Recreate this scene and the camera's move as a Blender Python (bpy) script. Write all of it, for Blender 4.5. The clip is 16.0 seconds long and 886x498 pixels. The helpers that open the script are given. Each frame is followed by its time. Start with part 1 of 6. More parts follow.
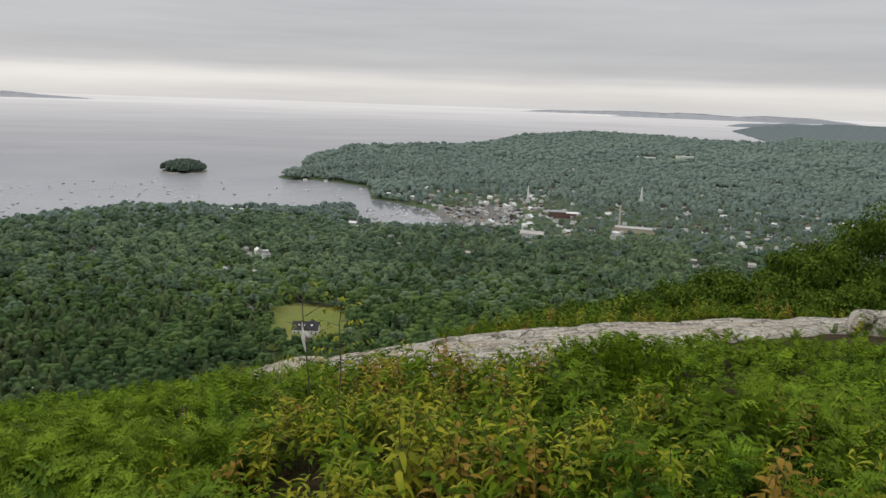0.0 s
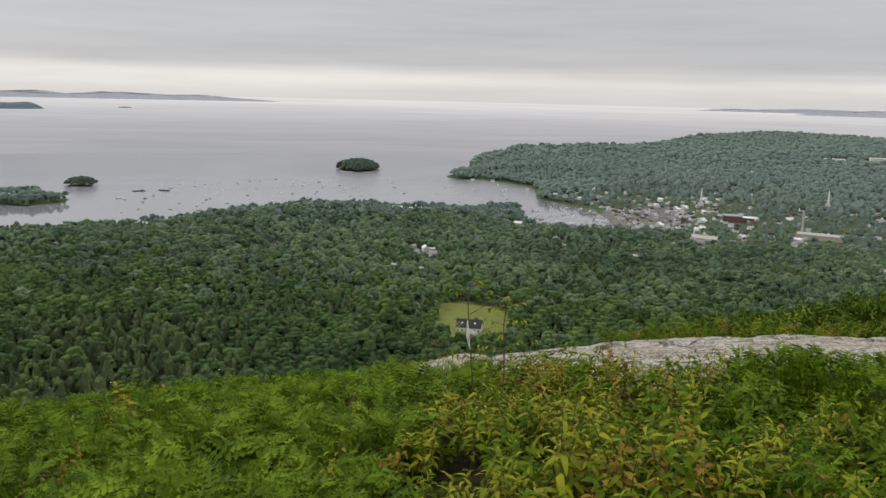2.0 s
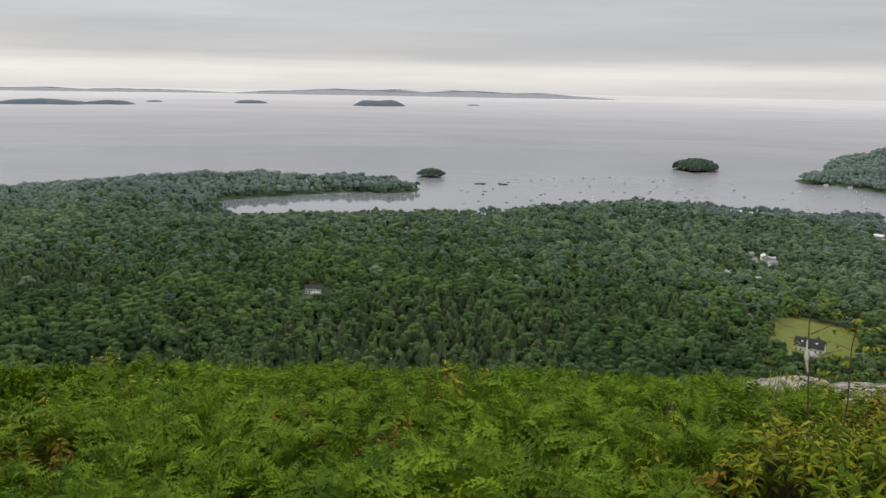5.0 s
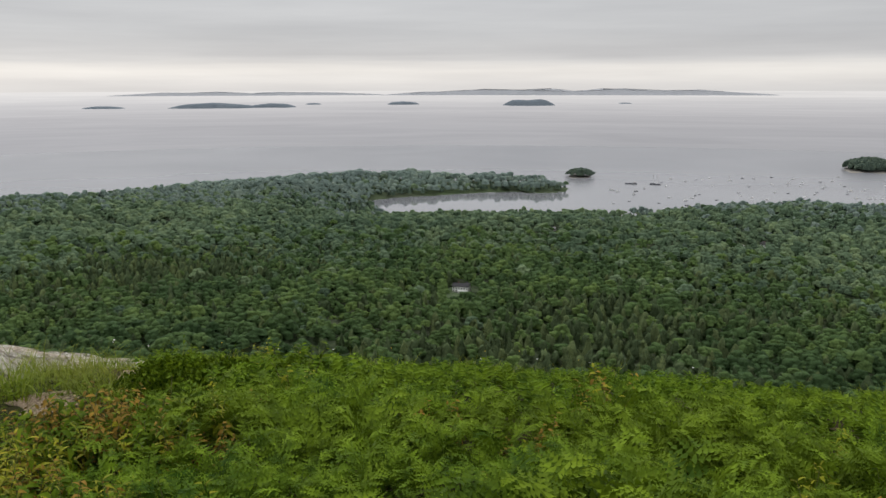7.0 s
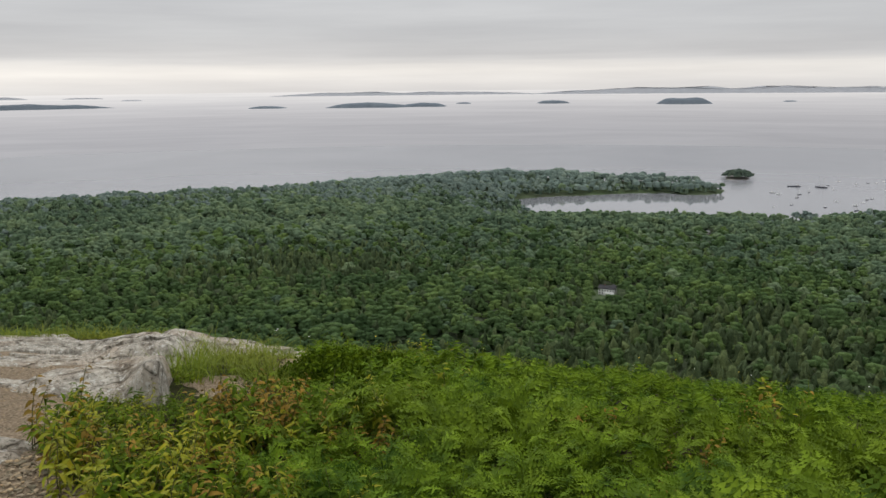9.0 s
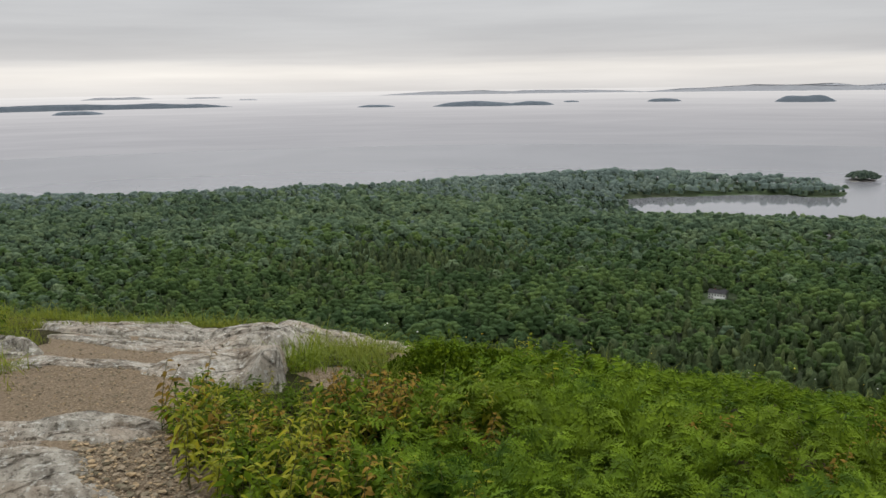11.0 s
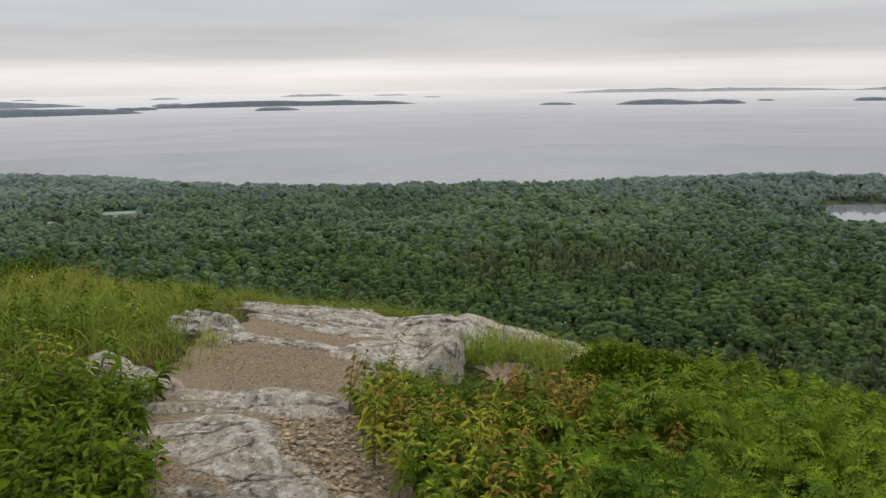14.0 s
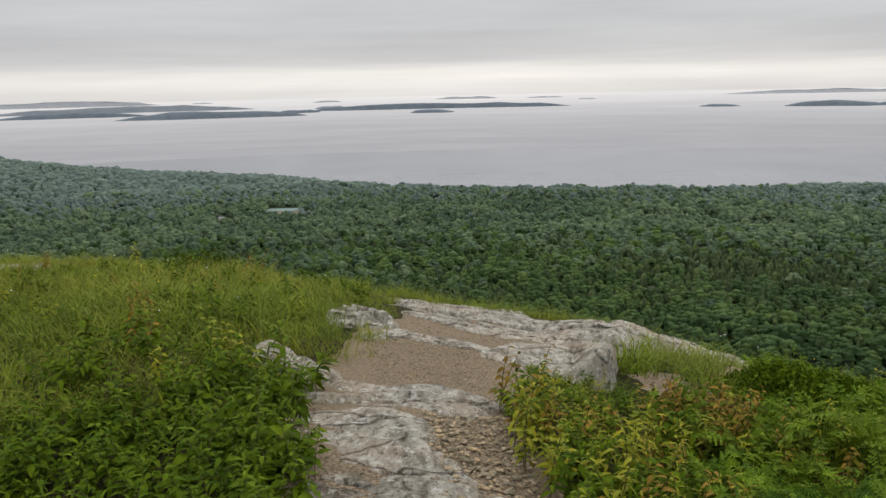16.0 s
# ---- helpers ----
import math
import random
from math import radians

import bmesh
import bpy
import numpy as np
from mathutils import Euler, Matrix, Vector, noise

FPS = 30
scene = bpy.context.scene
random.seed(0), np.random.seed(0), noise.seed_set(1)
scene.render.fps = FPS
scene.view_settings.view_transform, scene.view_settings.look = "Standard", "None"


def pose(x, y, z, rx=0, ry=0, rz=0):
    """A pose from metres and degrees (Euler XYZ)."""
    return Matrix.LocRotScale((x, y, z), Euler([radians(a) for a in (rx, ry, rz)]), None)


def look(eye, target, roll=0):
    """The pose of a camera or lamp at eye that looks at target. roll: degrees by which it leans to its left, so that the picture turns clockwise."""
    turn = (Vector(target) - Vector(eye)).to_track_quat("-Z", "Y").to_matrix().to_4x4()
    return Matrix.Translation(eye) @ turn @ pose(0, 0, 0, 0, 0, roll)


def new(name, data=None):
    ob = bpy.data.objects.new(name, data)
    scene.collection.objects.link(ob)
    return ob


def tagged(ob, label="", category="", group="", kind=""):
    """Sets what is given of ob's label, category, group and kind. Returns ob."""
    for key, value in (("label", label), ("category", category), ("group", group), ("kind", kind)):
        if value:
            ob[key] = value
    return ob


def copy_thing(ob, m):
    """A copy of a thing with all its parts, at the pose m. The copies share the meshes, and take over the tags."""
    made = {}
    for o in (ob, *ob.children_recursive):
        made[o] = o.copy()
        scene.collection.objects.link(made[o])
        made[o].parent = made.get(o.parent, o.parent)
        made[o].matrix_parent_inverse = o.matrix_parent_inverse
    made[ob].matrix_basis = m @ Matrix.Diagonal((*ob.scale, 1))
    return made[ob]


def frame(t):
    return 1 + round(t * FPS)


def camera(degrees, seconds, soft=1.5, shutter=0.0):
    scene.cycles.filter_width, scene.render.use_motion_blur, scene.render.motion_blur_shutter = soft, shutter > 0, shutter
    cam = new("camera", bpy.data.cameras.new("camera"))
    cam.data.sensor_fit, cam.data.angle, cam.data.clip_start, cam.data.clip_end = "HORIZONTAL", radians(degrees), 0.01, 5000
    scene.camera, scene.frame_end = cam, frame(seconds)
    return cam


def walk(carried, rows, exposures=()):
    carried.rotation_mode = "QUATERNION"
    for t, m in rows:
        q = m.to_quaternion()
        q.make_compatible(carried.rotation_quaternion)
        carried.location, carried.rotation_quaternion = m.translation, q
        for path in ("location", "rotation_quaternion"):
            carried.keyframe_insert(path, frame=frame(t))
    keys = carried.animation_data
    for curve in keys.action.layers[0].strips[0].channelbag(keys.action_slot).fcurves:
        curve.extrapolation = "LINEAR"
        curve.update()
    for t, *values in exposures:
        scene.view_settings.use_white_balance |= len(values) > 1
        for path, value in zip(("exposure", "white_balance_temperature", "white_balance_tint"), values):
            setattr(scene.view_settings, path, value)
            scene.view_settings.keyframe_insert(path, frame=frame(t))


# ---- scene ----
# A summit above a harbour town: z is the height above the sea, the eye stands 238 m up.
EYE = 238.0
cam = camera(56.99, 16.0, soft=1.5)
# seconds, place of the eye beside the turning point, heading (to the left), pitch, lean to the right
ROWS = [
    (0.0, 0.000, 0.000, 0.40, -10.44, -1.96),
    (0.5, -0.006, -0.008, 3.53, -10.59, -2.27),
    (1.0, -0.006, -0.006, 5.52, -10.60, -2.00),
    (1.5, -0.010, -0.008, 7.51, -10.64, -1.85),
    (2.0, -0.010, -0.004, 12.02, -10.75, -1.38),
    (2.5, -0.012, -0.002, 16.88, -10.87, -1.37),
    (3.0, -0.012, -0.008, 20.76, -11.07, -1.25),
    (3.5, -0.011, -0.004, 24.82, -11.09, -1.22),
    (4.0, -0.012, 0.012, 28.27, -11.26, -1.34),
    (4.5, -0.010, 0.020, 31.85, -11.32, -1.24),
    (7.0, -0.022, 0.020, 45.41, -11.47, 0.10),
    (7.5, -0.032, 0.013, 47.96, -11.43, 0.15),
    (8.0, -0.051, 0.007, 50.69, -11.46, 0.28),
    (8.5, -0.082, -0.004, 52.68, -11.46, 0.38),
    (9.0, -0.118, -0.014, 55.71, -11.48, 0.56),
    (9.5, -0.130, -0.030, 58.52, -11.45, 0.85),
    (12.0, -0.133, -0.084, 66.42, -11.52, 0.74),
    (12.5, -0.140, -0.095, 69.02, -11.48, 0.80),
    (13.0, -0.144, -0.103, 71.39, -11.49, 0.71),
    (13.5, -0.147, -0.112, 73.59, -11.50, 0.73),
    (14.0, -0.147, -0.119, 75.55, -11.48, 0.85),
    (14.5, -0.149, -0.123, 77.39, -11.39, 1.13),
    (15.0, -0.150, -0.127, 80.21, -11.25, 1.39),
    (15.5, -0.148, -0.136, 83.29, -11.13, 1.42),
    (16.0, -0.159, -0.150, 86.14, -11.15, 1.22),
]
walk(cam, [(t, pose(x, y, EYE, 90 + pitch, lean, yaw)) for t, x, y, yaw, pitch, lean in ROWS])
scene.view_settings.exposure = 0.0


# ---- world and sun ----
def node(tree, kind, **inputs):
    n = tree.nodes.new(kind)
    for key, value in inputs.items():
        n.inputs[key.replace("_", " ")].default_value = value
    return n


def ramp(tree, source, stops, mode="LINEAR"):
    n = tree.nodes.new("ShaderNodeValToRGB")
    n.color_ramp.interpolation = mode
    while len(n.color_ramp.elements) < len(stops):
        n.color_ramp.elements.new(0.5)
    for e, (at, colour) in zip(n.color_ramp.elements, stops):
        e.position, e.color = at, (*colour, 1) if len(colour) == 3 else colour
    tree.links.new(source, n.inputs["Fac"])
    return n.outputs["Color"]


def maths(tree, operation, a, b=None, c=None):
    n = tree.nodes.new("ShaderNodeMath")
    n.operation = operation
    for slot, value in enumerate((a, b, c)):
        if value is None:
            continue
        if isinstance(value, (int, float)):
            n.inputs[slot].default_value = value
        else:
            tree.links.new(value, n.inputs[slot])
    return n.outputs[0]


def mixed(tree, fac, a, b, mode="MIX"):
    n = tree.nodes.new("ShaderNodeMix")
    n.data_type, n.blend_type = "RGBA", mode
    for slot, value in ((0, fac), (6, a), (7, b)):
        if isinstance(value, (int, float)):
            n.inputs[slot].default_value = value
        elif isinstance(value, tuple):
            n.inputs[slot].default_value = (*value, 1)
        else:
            tree.links.new(value, n.inputs[slot])
    return n.outputs[2]


SUN_AZ, SUN_EL = 75.0, 48.0     # degrees to the left of the first view, and up


def build_world():
    w = bpy.data.worlds.new("overcast_sky")
    w.use_nodes = True
    scene.world = w
    t = w.node_tree
    t.nodes.clear()
    sky = t.nodes.new("ShaderNodeTexSky")
    sky.sky_type, sky.sun_disc = "NISHITA", False
    sky.sun_elevation, sky.sun_rotation = radians(SUN_EL), radians(-SUN_AZ)
    coord = t.nodes.new("ShaderNodeTexCoord")
    split = t.nodes.new("ShaderNodeSeparateXYZ")
    t.links.new(coord.outputs["Generated"], split.inputs[0])
    # streaks of cloud, drawn out along the horizon
    flat = t.nodes.new("ShaderNodeMapping")
    flat.inputs["Scale"].default_value = (2.6, 2.6, 75)
    t.links.new(coord.outputs["Generated"], flat.inputs["Vector"])
    streak = node(t, "ShaderNodeTexNoise", Scale=1.0, Detail=5.0, Roughness=0.55)
    t.links.new(flat.outputs[0], streak.inputs["Vector"])
    broad = t.nodes.new("ShaderNodeMapping")
    broad.inputs["Scale"].default_value = (1.8, 1.8, 26)
    t.links.new(coord.outputs["Generated"], broad.inputs["Vector"])
    puff = node(t, "ShaderNodeTexNoise", Scale=1.3, Detail=6.0, Roughness=0.58)
    t.links.new(broad.outputs[0], puff.inputs["Vector"])
    shift = maths(t, "MULTIPLY_ADD", streak.outputs["Fac"], 0.018, -0.009)
    height = maths(t, "ADD", split.outputs["Z"], shift)
    low = maths(t, "MULTIPLY_ADD", height, 1 / 0.2, 0.02 / 0.2)
    cloud = ramp(t, low, [(0.0, (0.70, 0.69, 0.685)), (0.10, (0.74, 0.72, 0.705)), (0.135, (0.79, 0.765, 0.74)), (0.175, (0.85, 0.82, 0.785)), (0.205, (0.80, 0.775, 0.75)),
                          (0.24, (0.66, 0.65, 0.65)), (0.275, (0.565, 0.56, 0.57)), (0.40, (0.53, 0.53, 0.545)), (0.62, (0.58, 0.58, 0.59)), (1.0, (0.60, 0.60, 0.61))])
    up = ramp(t, split.outputs["Z"], [(0.12, (1, 1, 1)), (0.5, (1.75, 1.75, 1.75)), (1.0, (2.3, 2.3, 2.3))])
    lit = mixed(t, 1.0, cloud, up, "MULTIPLY")
    mottle = ramp(t, puff.outputs["Fac"], [(0.28, (0.885, 0.885, 0.895)), (0.72, (1.1, 1.1, 1.095))])
    lit = mixed(t, 1.0, lit, mottle, "MULTIPLY")
    # the cloud is a little brighter on the sun's side
    aim = t.nodes.new("ShaderNodeVectorMath")
    aim.operation = "DOT_PRODUCT"
    aim.inputs[1].default_value = (-math.sin(radians(SUN_AZ)), math.cos(radians(SUN_AZ)), 0)
    t.links.new(coord.outputs["Generated"], aim.inputs[0])
    side = maths(t, "MULTIPLY_ADD", maths(t, "MULTIPLY", aim.outputs["Value"], aim.outputs["Value"]), 0.1, 0.965)
    bright = t.nodes.new("ShaderNodeCombineColor")
    for k in range(3):
        t.links.new(side, bright.inputs[k])
    lit = mixed(t, 1.0, lit, bright.outputs[0], "MULTIPLY")
    veil = mixed(t, 1.0, sky.outputs[0], (0.1, 0.1, 0.1), "MULTIPLY")
    whole = mixed(t, 0.93, veil, lit)
    back = t.nodes.new("ShaderNodeBackground")
    t.links.new(whole, back.inputs["Color"])
    out = t.nodes.new("ShaderNodeOutputWorld")
    t.links.new(back.outputs[0], out.inputs["Surface"])


build_world()
sun = new("sun", bpy.data.lights.new("sun", "SUN"))
sun.data.energy, sun.data.angle, sun.data.color = 1.1, radians(30), (1.0, 0.97, 0.92)
sun.matrix_world = look((0, 0, EYE + 300), (400 * math.sin(radians(SUN_AZ)) , -400 * math.cos(radians(SUN_AZ)), EYE + 300 - 400 * math.tan(radians(SUN_EL))))


# ---- materials ----
def material(name, low, high, scale=1.0, rough=0.8, bump=0.0, bump_scale=None, vary=0.0, island=False, large=None, metal=0.0,
             stretch=(1, 1, 1), spec=0.3, detail=6.0, through_light=0.0, contrast=(0.3, 0.7)):
    """Two tones through noise at a fine scale, a third at a large one, random by object or by island, with relief."""
    m = bpy.data.materials.new(name)
    m.use_nodes = True
    t = m.node_tree
    b = t.nodes["Principled BSDF"]
    geometry = t.nodes.new("ShaderNodeNewGeometry")
    place = t.nodes.new("ShaderNodeMapping")
    place.inputs["Scale"].default_value = stretch
    t.links.new(geometry.outputs["Position"], place.inputs["Vector"])
    fine = node(t, "ShaderNodeTexNoise", Scale=scale, Detail=detail, Roughness=0.62)
    t.links.new(place.outputs[0], fine.inputs["Vector"])
    colour = ramp(t, fine.outputs["Fac"], [(contrast[0], low), (contrast[1], high)])
    if large:
        size, tone, amount = large
        wide = node(t, "ShaderNodeTexNoise", Scale=size, Detail=3.0)
        t.links.new(geometry.outputs["Position"], wide.inputs["Vector"])
        mask = ramp(t, wide.outputs["Fac"], [(0.42, (0, 0, 0)), (0.62, (amount, amount, amount))])
        colour = mixed(t, mask, colour, tone)
    if vary:
        if island:
            chance = geometry.outputs["Random Per Island"]
        else:
            chance = t.nodes.new("ShaderNodeObjectInfo").outputs["Random"]
        tone = ramp(t, chance, [(0.0, (1 - vary, 1 - vary * 0.9, 1 - vary)), (0.5, (1, 1, 1)), (1.0, (1 + vary * 1.1, 1 + vary * 0.8, 1 + vary * 0.3))])
        colour = mixed(t, 1.0, colour, tone, "MULTIPLY")
    t.links.new(colour, b.inputs["Base Color"])
    b.inputs["Roughness"].default_value = rough
    b.inputs["Metallic"].default_value = metal
    b.inputs["Specular IOR Level"].default_value = spec
    if bump:
        relief = node(t, "ShaderNodeTexNoise", Scale=bump_scale or scale * 2, Detail=8.0, Roughness=0.6)
        t.links.new(place.outputs[0], relief.inputs["Vector"])
        n = node(t, "ShaderNodeBump", Strength=1.0, Distance=bump)
        t.links.new(relief.outputs["Fac"], n.inputs["Height"])
        t.links.new(n.outputs[0], b.inputs["Normal"])
    if through_light:
        soft = t.nodes.new("ShaderNodeBsdfTranslucent")
        t.links.new(colour, soft.inputs["Color"])
        both = node(t, "ShaderNodeMixShader", Fac=through_light)
        t.links.new(b.outputs[0], both.inputs[1])
        t.links.new(soft.outputs[0], both.inputs[2])
        t.links.new(both.outputs[0], t.nodes["Material Output"].inputs["Surface"])
    return m


def rock_material():
    """Weathered schist: grey, tan where broken, with pale lichen, dark specks and cracks."""
    m = bpy.data.materials.new("lichened_rock")
    m.use_nodes = True
    t = m.node_tree
    b = t.nodes["Principled BSDF"]
    where = t.nodes.new("ShaderNodeNewGeometry").outputs["Position"]

    def noisy(scale, detail=6.0, rough=0.6, stretch=(1, 1, 1)):
        place = t.nodes.new("ShaderNodeMapping")
        place.inputs["Scale"].default_value = stretch
        place.inputs["Rotation"].default_value = (0, 0, 0.5)
        t.links.new(where, place.inputs["Vector"])
        n = node(t, "ShaderNodeTexNoise", Scale=scale, Detail=detail, Roughness=rough)
        t.links.new(place.outputs[0], n.inputs["Vector"])
        return n.outputs["Fac"]

    colour = ramp(t, noisy(3.2, 7, 0.66, (1, 2.6, 1)), [(0.34, (0.1, 0.088, 0.068)), (0.43, (0.225, 0.206, 0.168)), (0.52, (0.36, 0.336, 0.28)), (0.66, (0.52, 0.49, 0.418))])
    tan = ramp(t, noisy(1.4, 4), [(0.46, (0, 0, 0)), (0.66, (0.6, 0.6, 0.6))])
    colour = mixed(t, tan, colour, (0.4, 0.32, 0.235))
    lichen = ramp(t, noisy(17, 4, 0.7), [(0.56, (0, 0, 0)), (0.62, (0.8, 0.8, 0.8))])
    colour = mixed(t, lichen, colour, (0.58, 0.57, 0.51))
    specks = ramp(t, noisy(30, 7, 0.78), [(0.39, (0.25, 0.24, 0.21)), (0.48, (1, 1, 1))])
    colour = mixed(t, 0.85, colour, specks, "MULTIPLY")
    # cracks that follow the beds, bent by noise
    bend = t.nodes.new("ShaderNodeVectorMath")
    bend.operation = "MULTIPLY_ADD"
    bend.inputs[1].default_value = (0.35, 0.35, 0.35)
    warp = node(t, "ShaderNodeTexNoise", Scale=2.5, Detail=4.0)
    t.links.new(where, warp.inputs["Vector"])
    t.links.new(warp.outputs["Color"], bend.inputs[0])
    t.links.new(where, bend.inputs[2])
    beds = t.nodes.new("ShaderNodeMapping")
    beds.inputs["Scale"].default_value = (2.6, 0.8, 3.0)
    beds.inputs["Rotation"].default_value = (0, 0, 0.15)
    t.links.new(bend.outputs[0], beds.inputs["Vector"])
    cell = node(t, "ShaderNodeTexVoronoi", Scale=1.0)
    cell.feature = "DISTANCE_TO_EDGE"
    t.links.new(beds.outputs[0], cell.inputs["Vector"])
    crack = ramp(t, cell.outputs["Distance"], [(0.0, (0.2, 0.17, 0.13)), (0.012, (0.6, 0.56, 0.5)), (0.035, (1, 1, 1))])
    colour = mixed(t, 0.5, colour, crack, "MULTIPLY")
    t.links.new(colour, b.inputs["Base Color"])
    b.inputs["Roughness"].default_value = 0.92
    b.inputs["Specular IOR Level"].default_value = 0.15
    coarse = node(t, "ShaderNodeBump", Strength=1.0, Distance=0.05)
    t.links.new(noisy(4.5, 8, 0.65, (1, 2.2, 1)), coarse.inputs["Height"])
    fine = node(t, "ShaderNodeBump", Strength=1.0, Distance=0.012)
    t.links.new(noisy(45, 6, 0.7), fine.inputs["Height"])
    deep = node(t, "ShaderNodeBump", Strength=1.0, Distance=0.03)
    t.links.new(crack, deep.inputs["Height"])
    t.links.new(coarse.outputs[0], deep.inputs["Normal"])
    t.links.new(deep.outputs[0], fine.inputs["Normal"])
    t.links.new(fine.outputs[0], b.inputs["Normal"])
    return m


SOIL = material("summit_soil", (0.018, 0.015, 0.007), (0.06, 0.045, 0.022), 9, 0.95, 0.03, 22, large=(0.6, (0.016, 0.024, 0.005), 0.8), spec=0.05)
ROCK = rock_material()
GRAVEL = material("path_gravel", (0.08, 0.056, 0.033), (0.405, 0.32, 0.22), 55, 0.95, 0.035, 55, large=(0.9, (0.27, 0.21, 0.14), 0.5), spec=0.1, contrast=(0.36, 0.64))
PEBBLE = material("pebble_stone", (0.11, 0.085, 0.055), (0.36, 0.3, 0.215), 40, 0.95, vary=0.5, island=True, spec=0.1)
FERN = material("fern_green", (0.024, 0.06, 0.005), (0.126, 0.208, 0.013), 6, 0.7, vary=0.4, contrast=(0.38, 0.62), detail=2.0, large=(1.1, (0.12, 0.17, 0.012), 0.45), through_light=0.1, spec=0.06)
FERN_BED = material("fern_bed_green", (0.022, 0.056, 0.005), (0.155, 0.246, 0.015), 8, 0.7, contrast=(0.38, 0.62), detail=3.0, large=(0.7, (0.125, 0.17, 0.012), 0.45), through_light=0.1, spec=0.06)
LEAF = material("leaf_green", (0.028, 0.062, 0.003), (0.11, 0.165, 0.007), 9, 0.7, vary=0.32, through_light=0.12, spec=0.05)
LEAF_BED = material("leaf_bed_green", (0.028, 0.062, 0.003), (0.112, 0.168, 0.007), 7, 0.7, vary=0.36, island=True, through_light=0.12, spec=0.05)
SHRUB = material("shrub_leaf_green", (0.034, 0.07, 0.008), (0.11, 0.17, 0.018), 1.6, 0.65, vary=0.3, island=True, through_light=0.12, spec=0.06)
LEAF_YELLOW = material("leaf_yellow_green", (0.12, 0.17, 0.008), (0.28, 0.265, 0.016), 9, 0.6, vary=0.25, through_light=0.14, spec=0.1)
YELLOW_BED = material("leaf_bed_yellow_green", (0.12, 0.17, 0.008), (0.28, 0.26, 0.016), 6, 0.6, vary=0.3, island=True, through_light=0.14, spec=0.1)
LEAF_RUST = material("leaf_rust", (0.15, 0.1, 0.018), (0.26, 0.165, 0.03), 9, 0.7, vary=0.3, through_light=0.14, spec=0.05)
RUST_BED = material("leaf_bed_rust", (0.15, 0.1, 0.018), (0.26, 0.165, 0.03), 6, 0.7, vary=0.3, island=True, through_light=0.14, spec=0.05)
GRASS = material("grass_blades", (0.075, 0.125, 0.009), (0.185, 0.235, 0.02), 3, 0.7, vary=0.22, through_light=0.14, large=(0.9, (0.21, 0.2, 0.03), 0.45), spec=0.1)
GRASS_BED = material("grass_bed_blades", (0.075, 0.125, 0.009), (0.19, 0.24, 0.02), 2, 0.7, vary=0.3, island=True, through_light=0.14, large=(0.35, (0.22, 0.205, 0.03), 0.5), spec=0.1)
DAISY = material("daisy_white", (0.7, 0.7, 0.66), (0.82, 0.82, 0.78), 30, 0.7)
HAWKWEED = material("hawkweed_yellow", (0.6, 0.45, 0.04), (0.75, 0.58, 0.06), 30, 0.7)
STEM = material("plant_stem", (0.06, 0.07, 0.02), (0.13, 0.125, 0.04), 20, 0.8)
BARK = material("twig_bark", (0.05, 0.038, 0.028), (0.12, 0.095, 0.07), 30, 0.9)
SILK = material("web_silk", (0.7, 0.68, 0.62), (0.85, 0.83, 0.78), 40, 0.7, through_light=0.3)
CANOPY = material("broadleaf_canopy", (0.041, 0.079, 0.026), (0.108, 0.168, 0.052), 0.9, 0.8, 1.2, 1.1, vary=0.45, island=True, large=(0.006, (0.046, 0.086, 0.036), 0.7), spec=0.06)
# the next two put distance haze into the leaf colour, greyer and paler
CANOPY_MID = material("canopy_haze_mid", (0.075, 0.122, 0.072), (0.153, 0.213, 0.118), 0.7, 0.8, 1.2, 0.8, vary=0.36, island=True, large=(0.005, (0.066, 0.108, 0.068), 0.7), spec=0.06)
CANOPY_FAR = material("canopy_haze_far", (0.114, 0.158, 0.137), (0.168, 0.22, 0.184), 0.4, 0.85, 1.0, 0.4, vary=0.18, island=True, large=(0.004, (0.13, 0.172, 0.158), 0.7), spec=0.04)
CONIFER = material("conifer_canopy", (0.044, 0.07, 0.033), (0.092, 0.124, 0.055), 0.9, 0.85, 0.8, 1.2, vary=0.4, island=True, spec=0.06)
# the conifers again, bluer: haze painted into those beyond 1 km
CONIFER_HAZE = material("conifer_canopy_haze", (0.05, 0.078, 0.058), (0.085, 0.12, 0.082), 0.7, 0.85, 1.0, 0.9, vary=0.3, island=True, spec=0.05)
# islet trees, their green lightened to stand for haze
SPRUCE_HAZE = material("island_spruce_haze", (0.05, 0.075, 0.062), (0.09, 0.122, 0.09), 0.2, 0.85, 1.5, 0.4, vary=0.25, island=True, spec=0.06)
# island woods with the haze of distance in their colour, three steps
ISLAND_NEAR = material("island_haze_near", (0.15, 0.182, 0.212), (0.2, 0.235, 0.262), 0.02, 0.95, spec=0.0)
ISLAND_MID = material("island_haze_mid", (0.27, 0.3, 0.33), (0.34, 0.37, 0.395), 0.02, 0.95, spec=0.0)
ISLAND_FAR = material("island_haze_far", (0.48, 0.5, 0.53), (0.54, 0.56, 0.585), 0.02, 0.95, spec=0.0)
# ground of the far coast, greyed and blued in place of haze
FAR_LAND = material("far_coast_haze", (0.105, 0.128, 0.13), (0.145, 0.168, 0.165), 0.05, 0.95, spec=0.0)
PALE_ROCK = material("quartz_rock", (0.36, 0.35, 0.32), (0.5, 0.49, 0.46), 8, 0.85, 0.02, 16)
LAND = material("forest_floor", (0.045, 0.07, 0.032), (0.09, 0.125, 0.06), 0.15, 0.95, 0.8, 0.5, large=(0.01, (0.075, 0.08, 0.055), 0.5), spec=0.1)
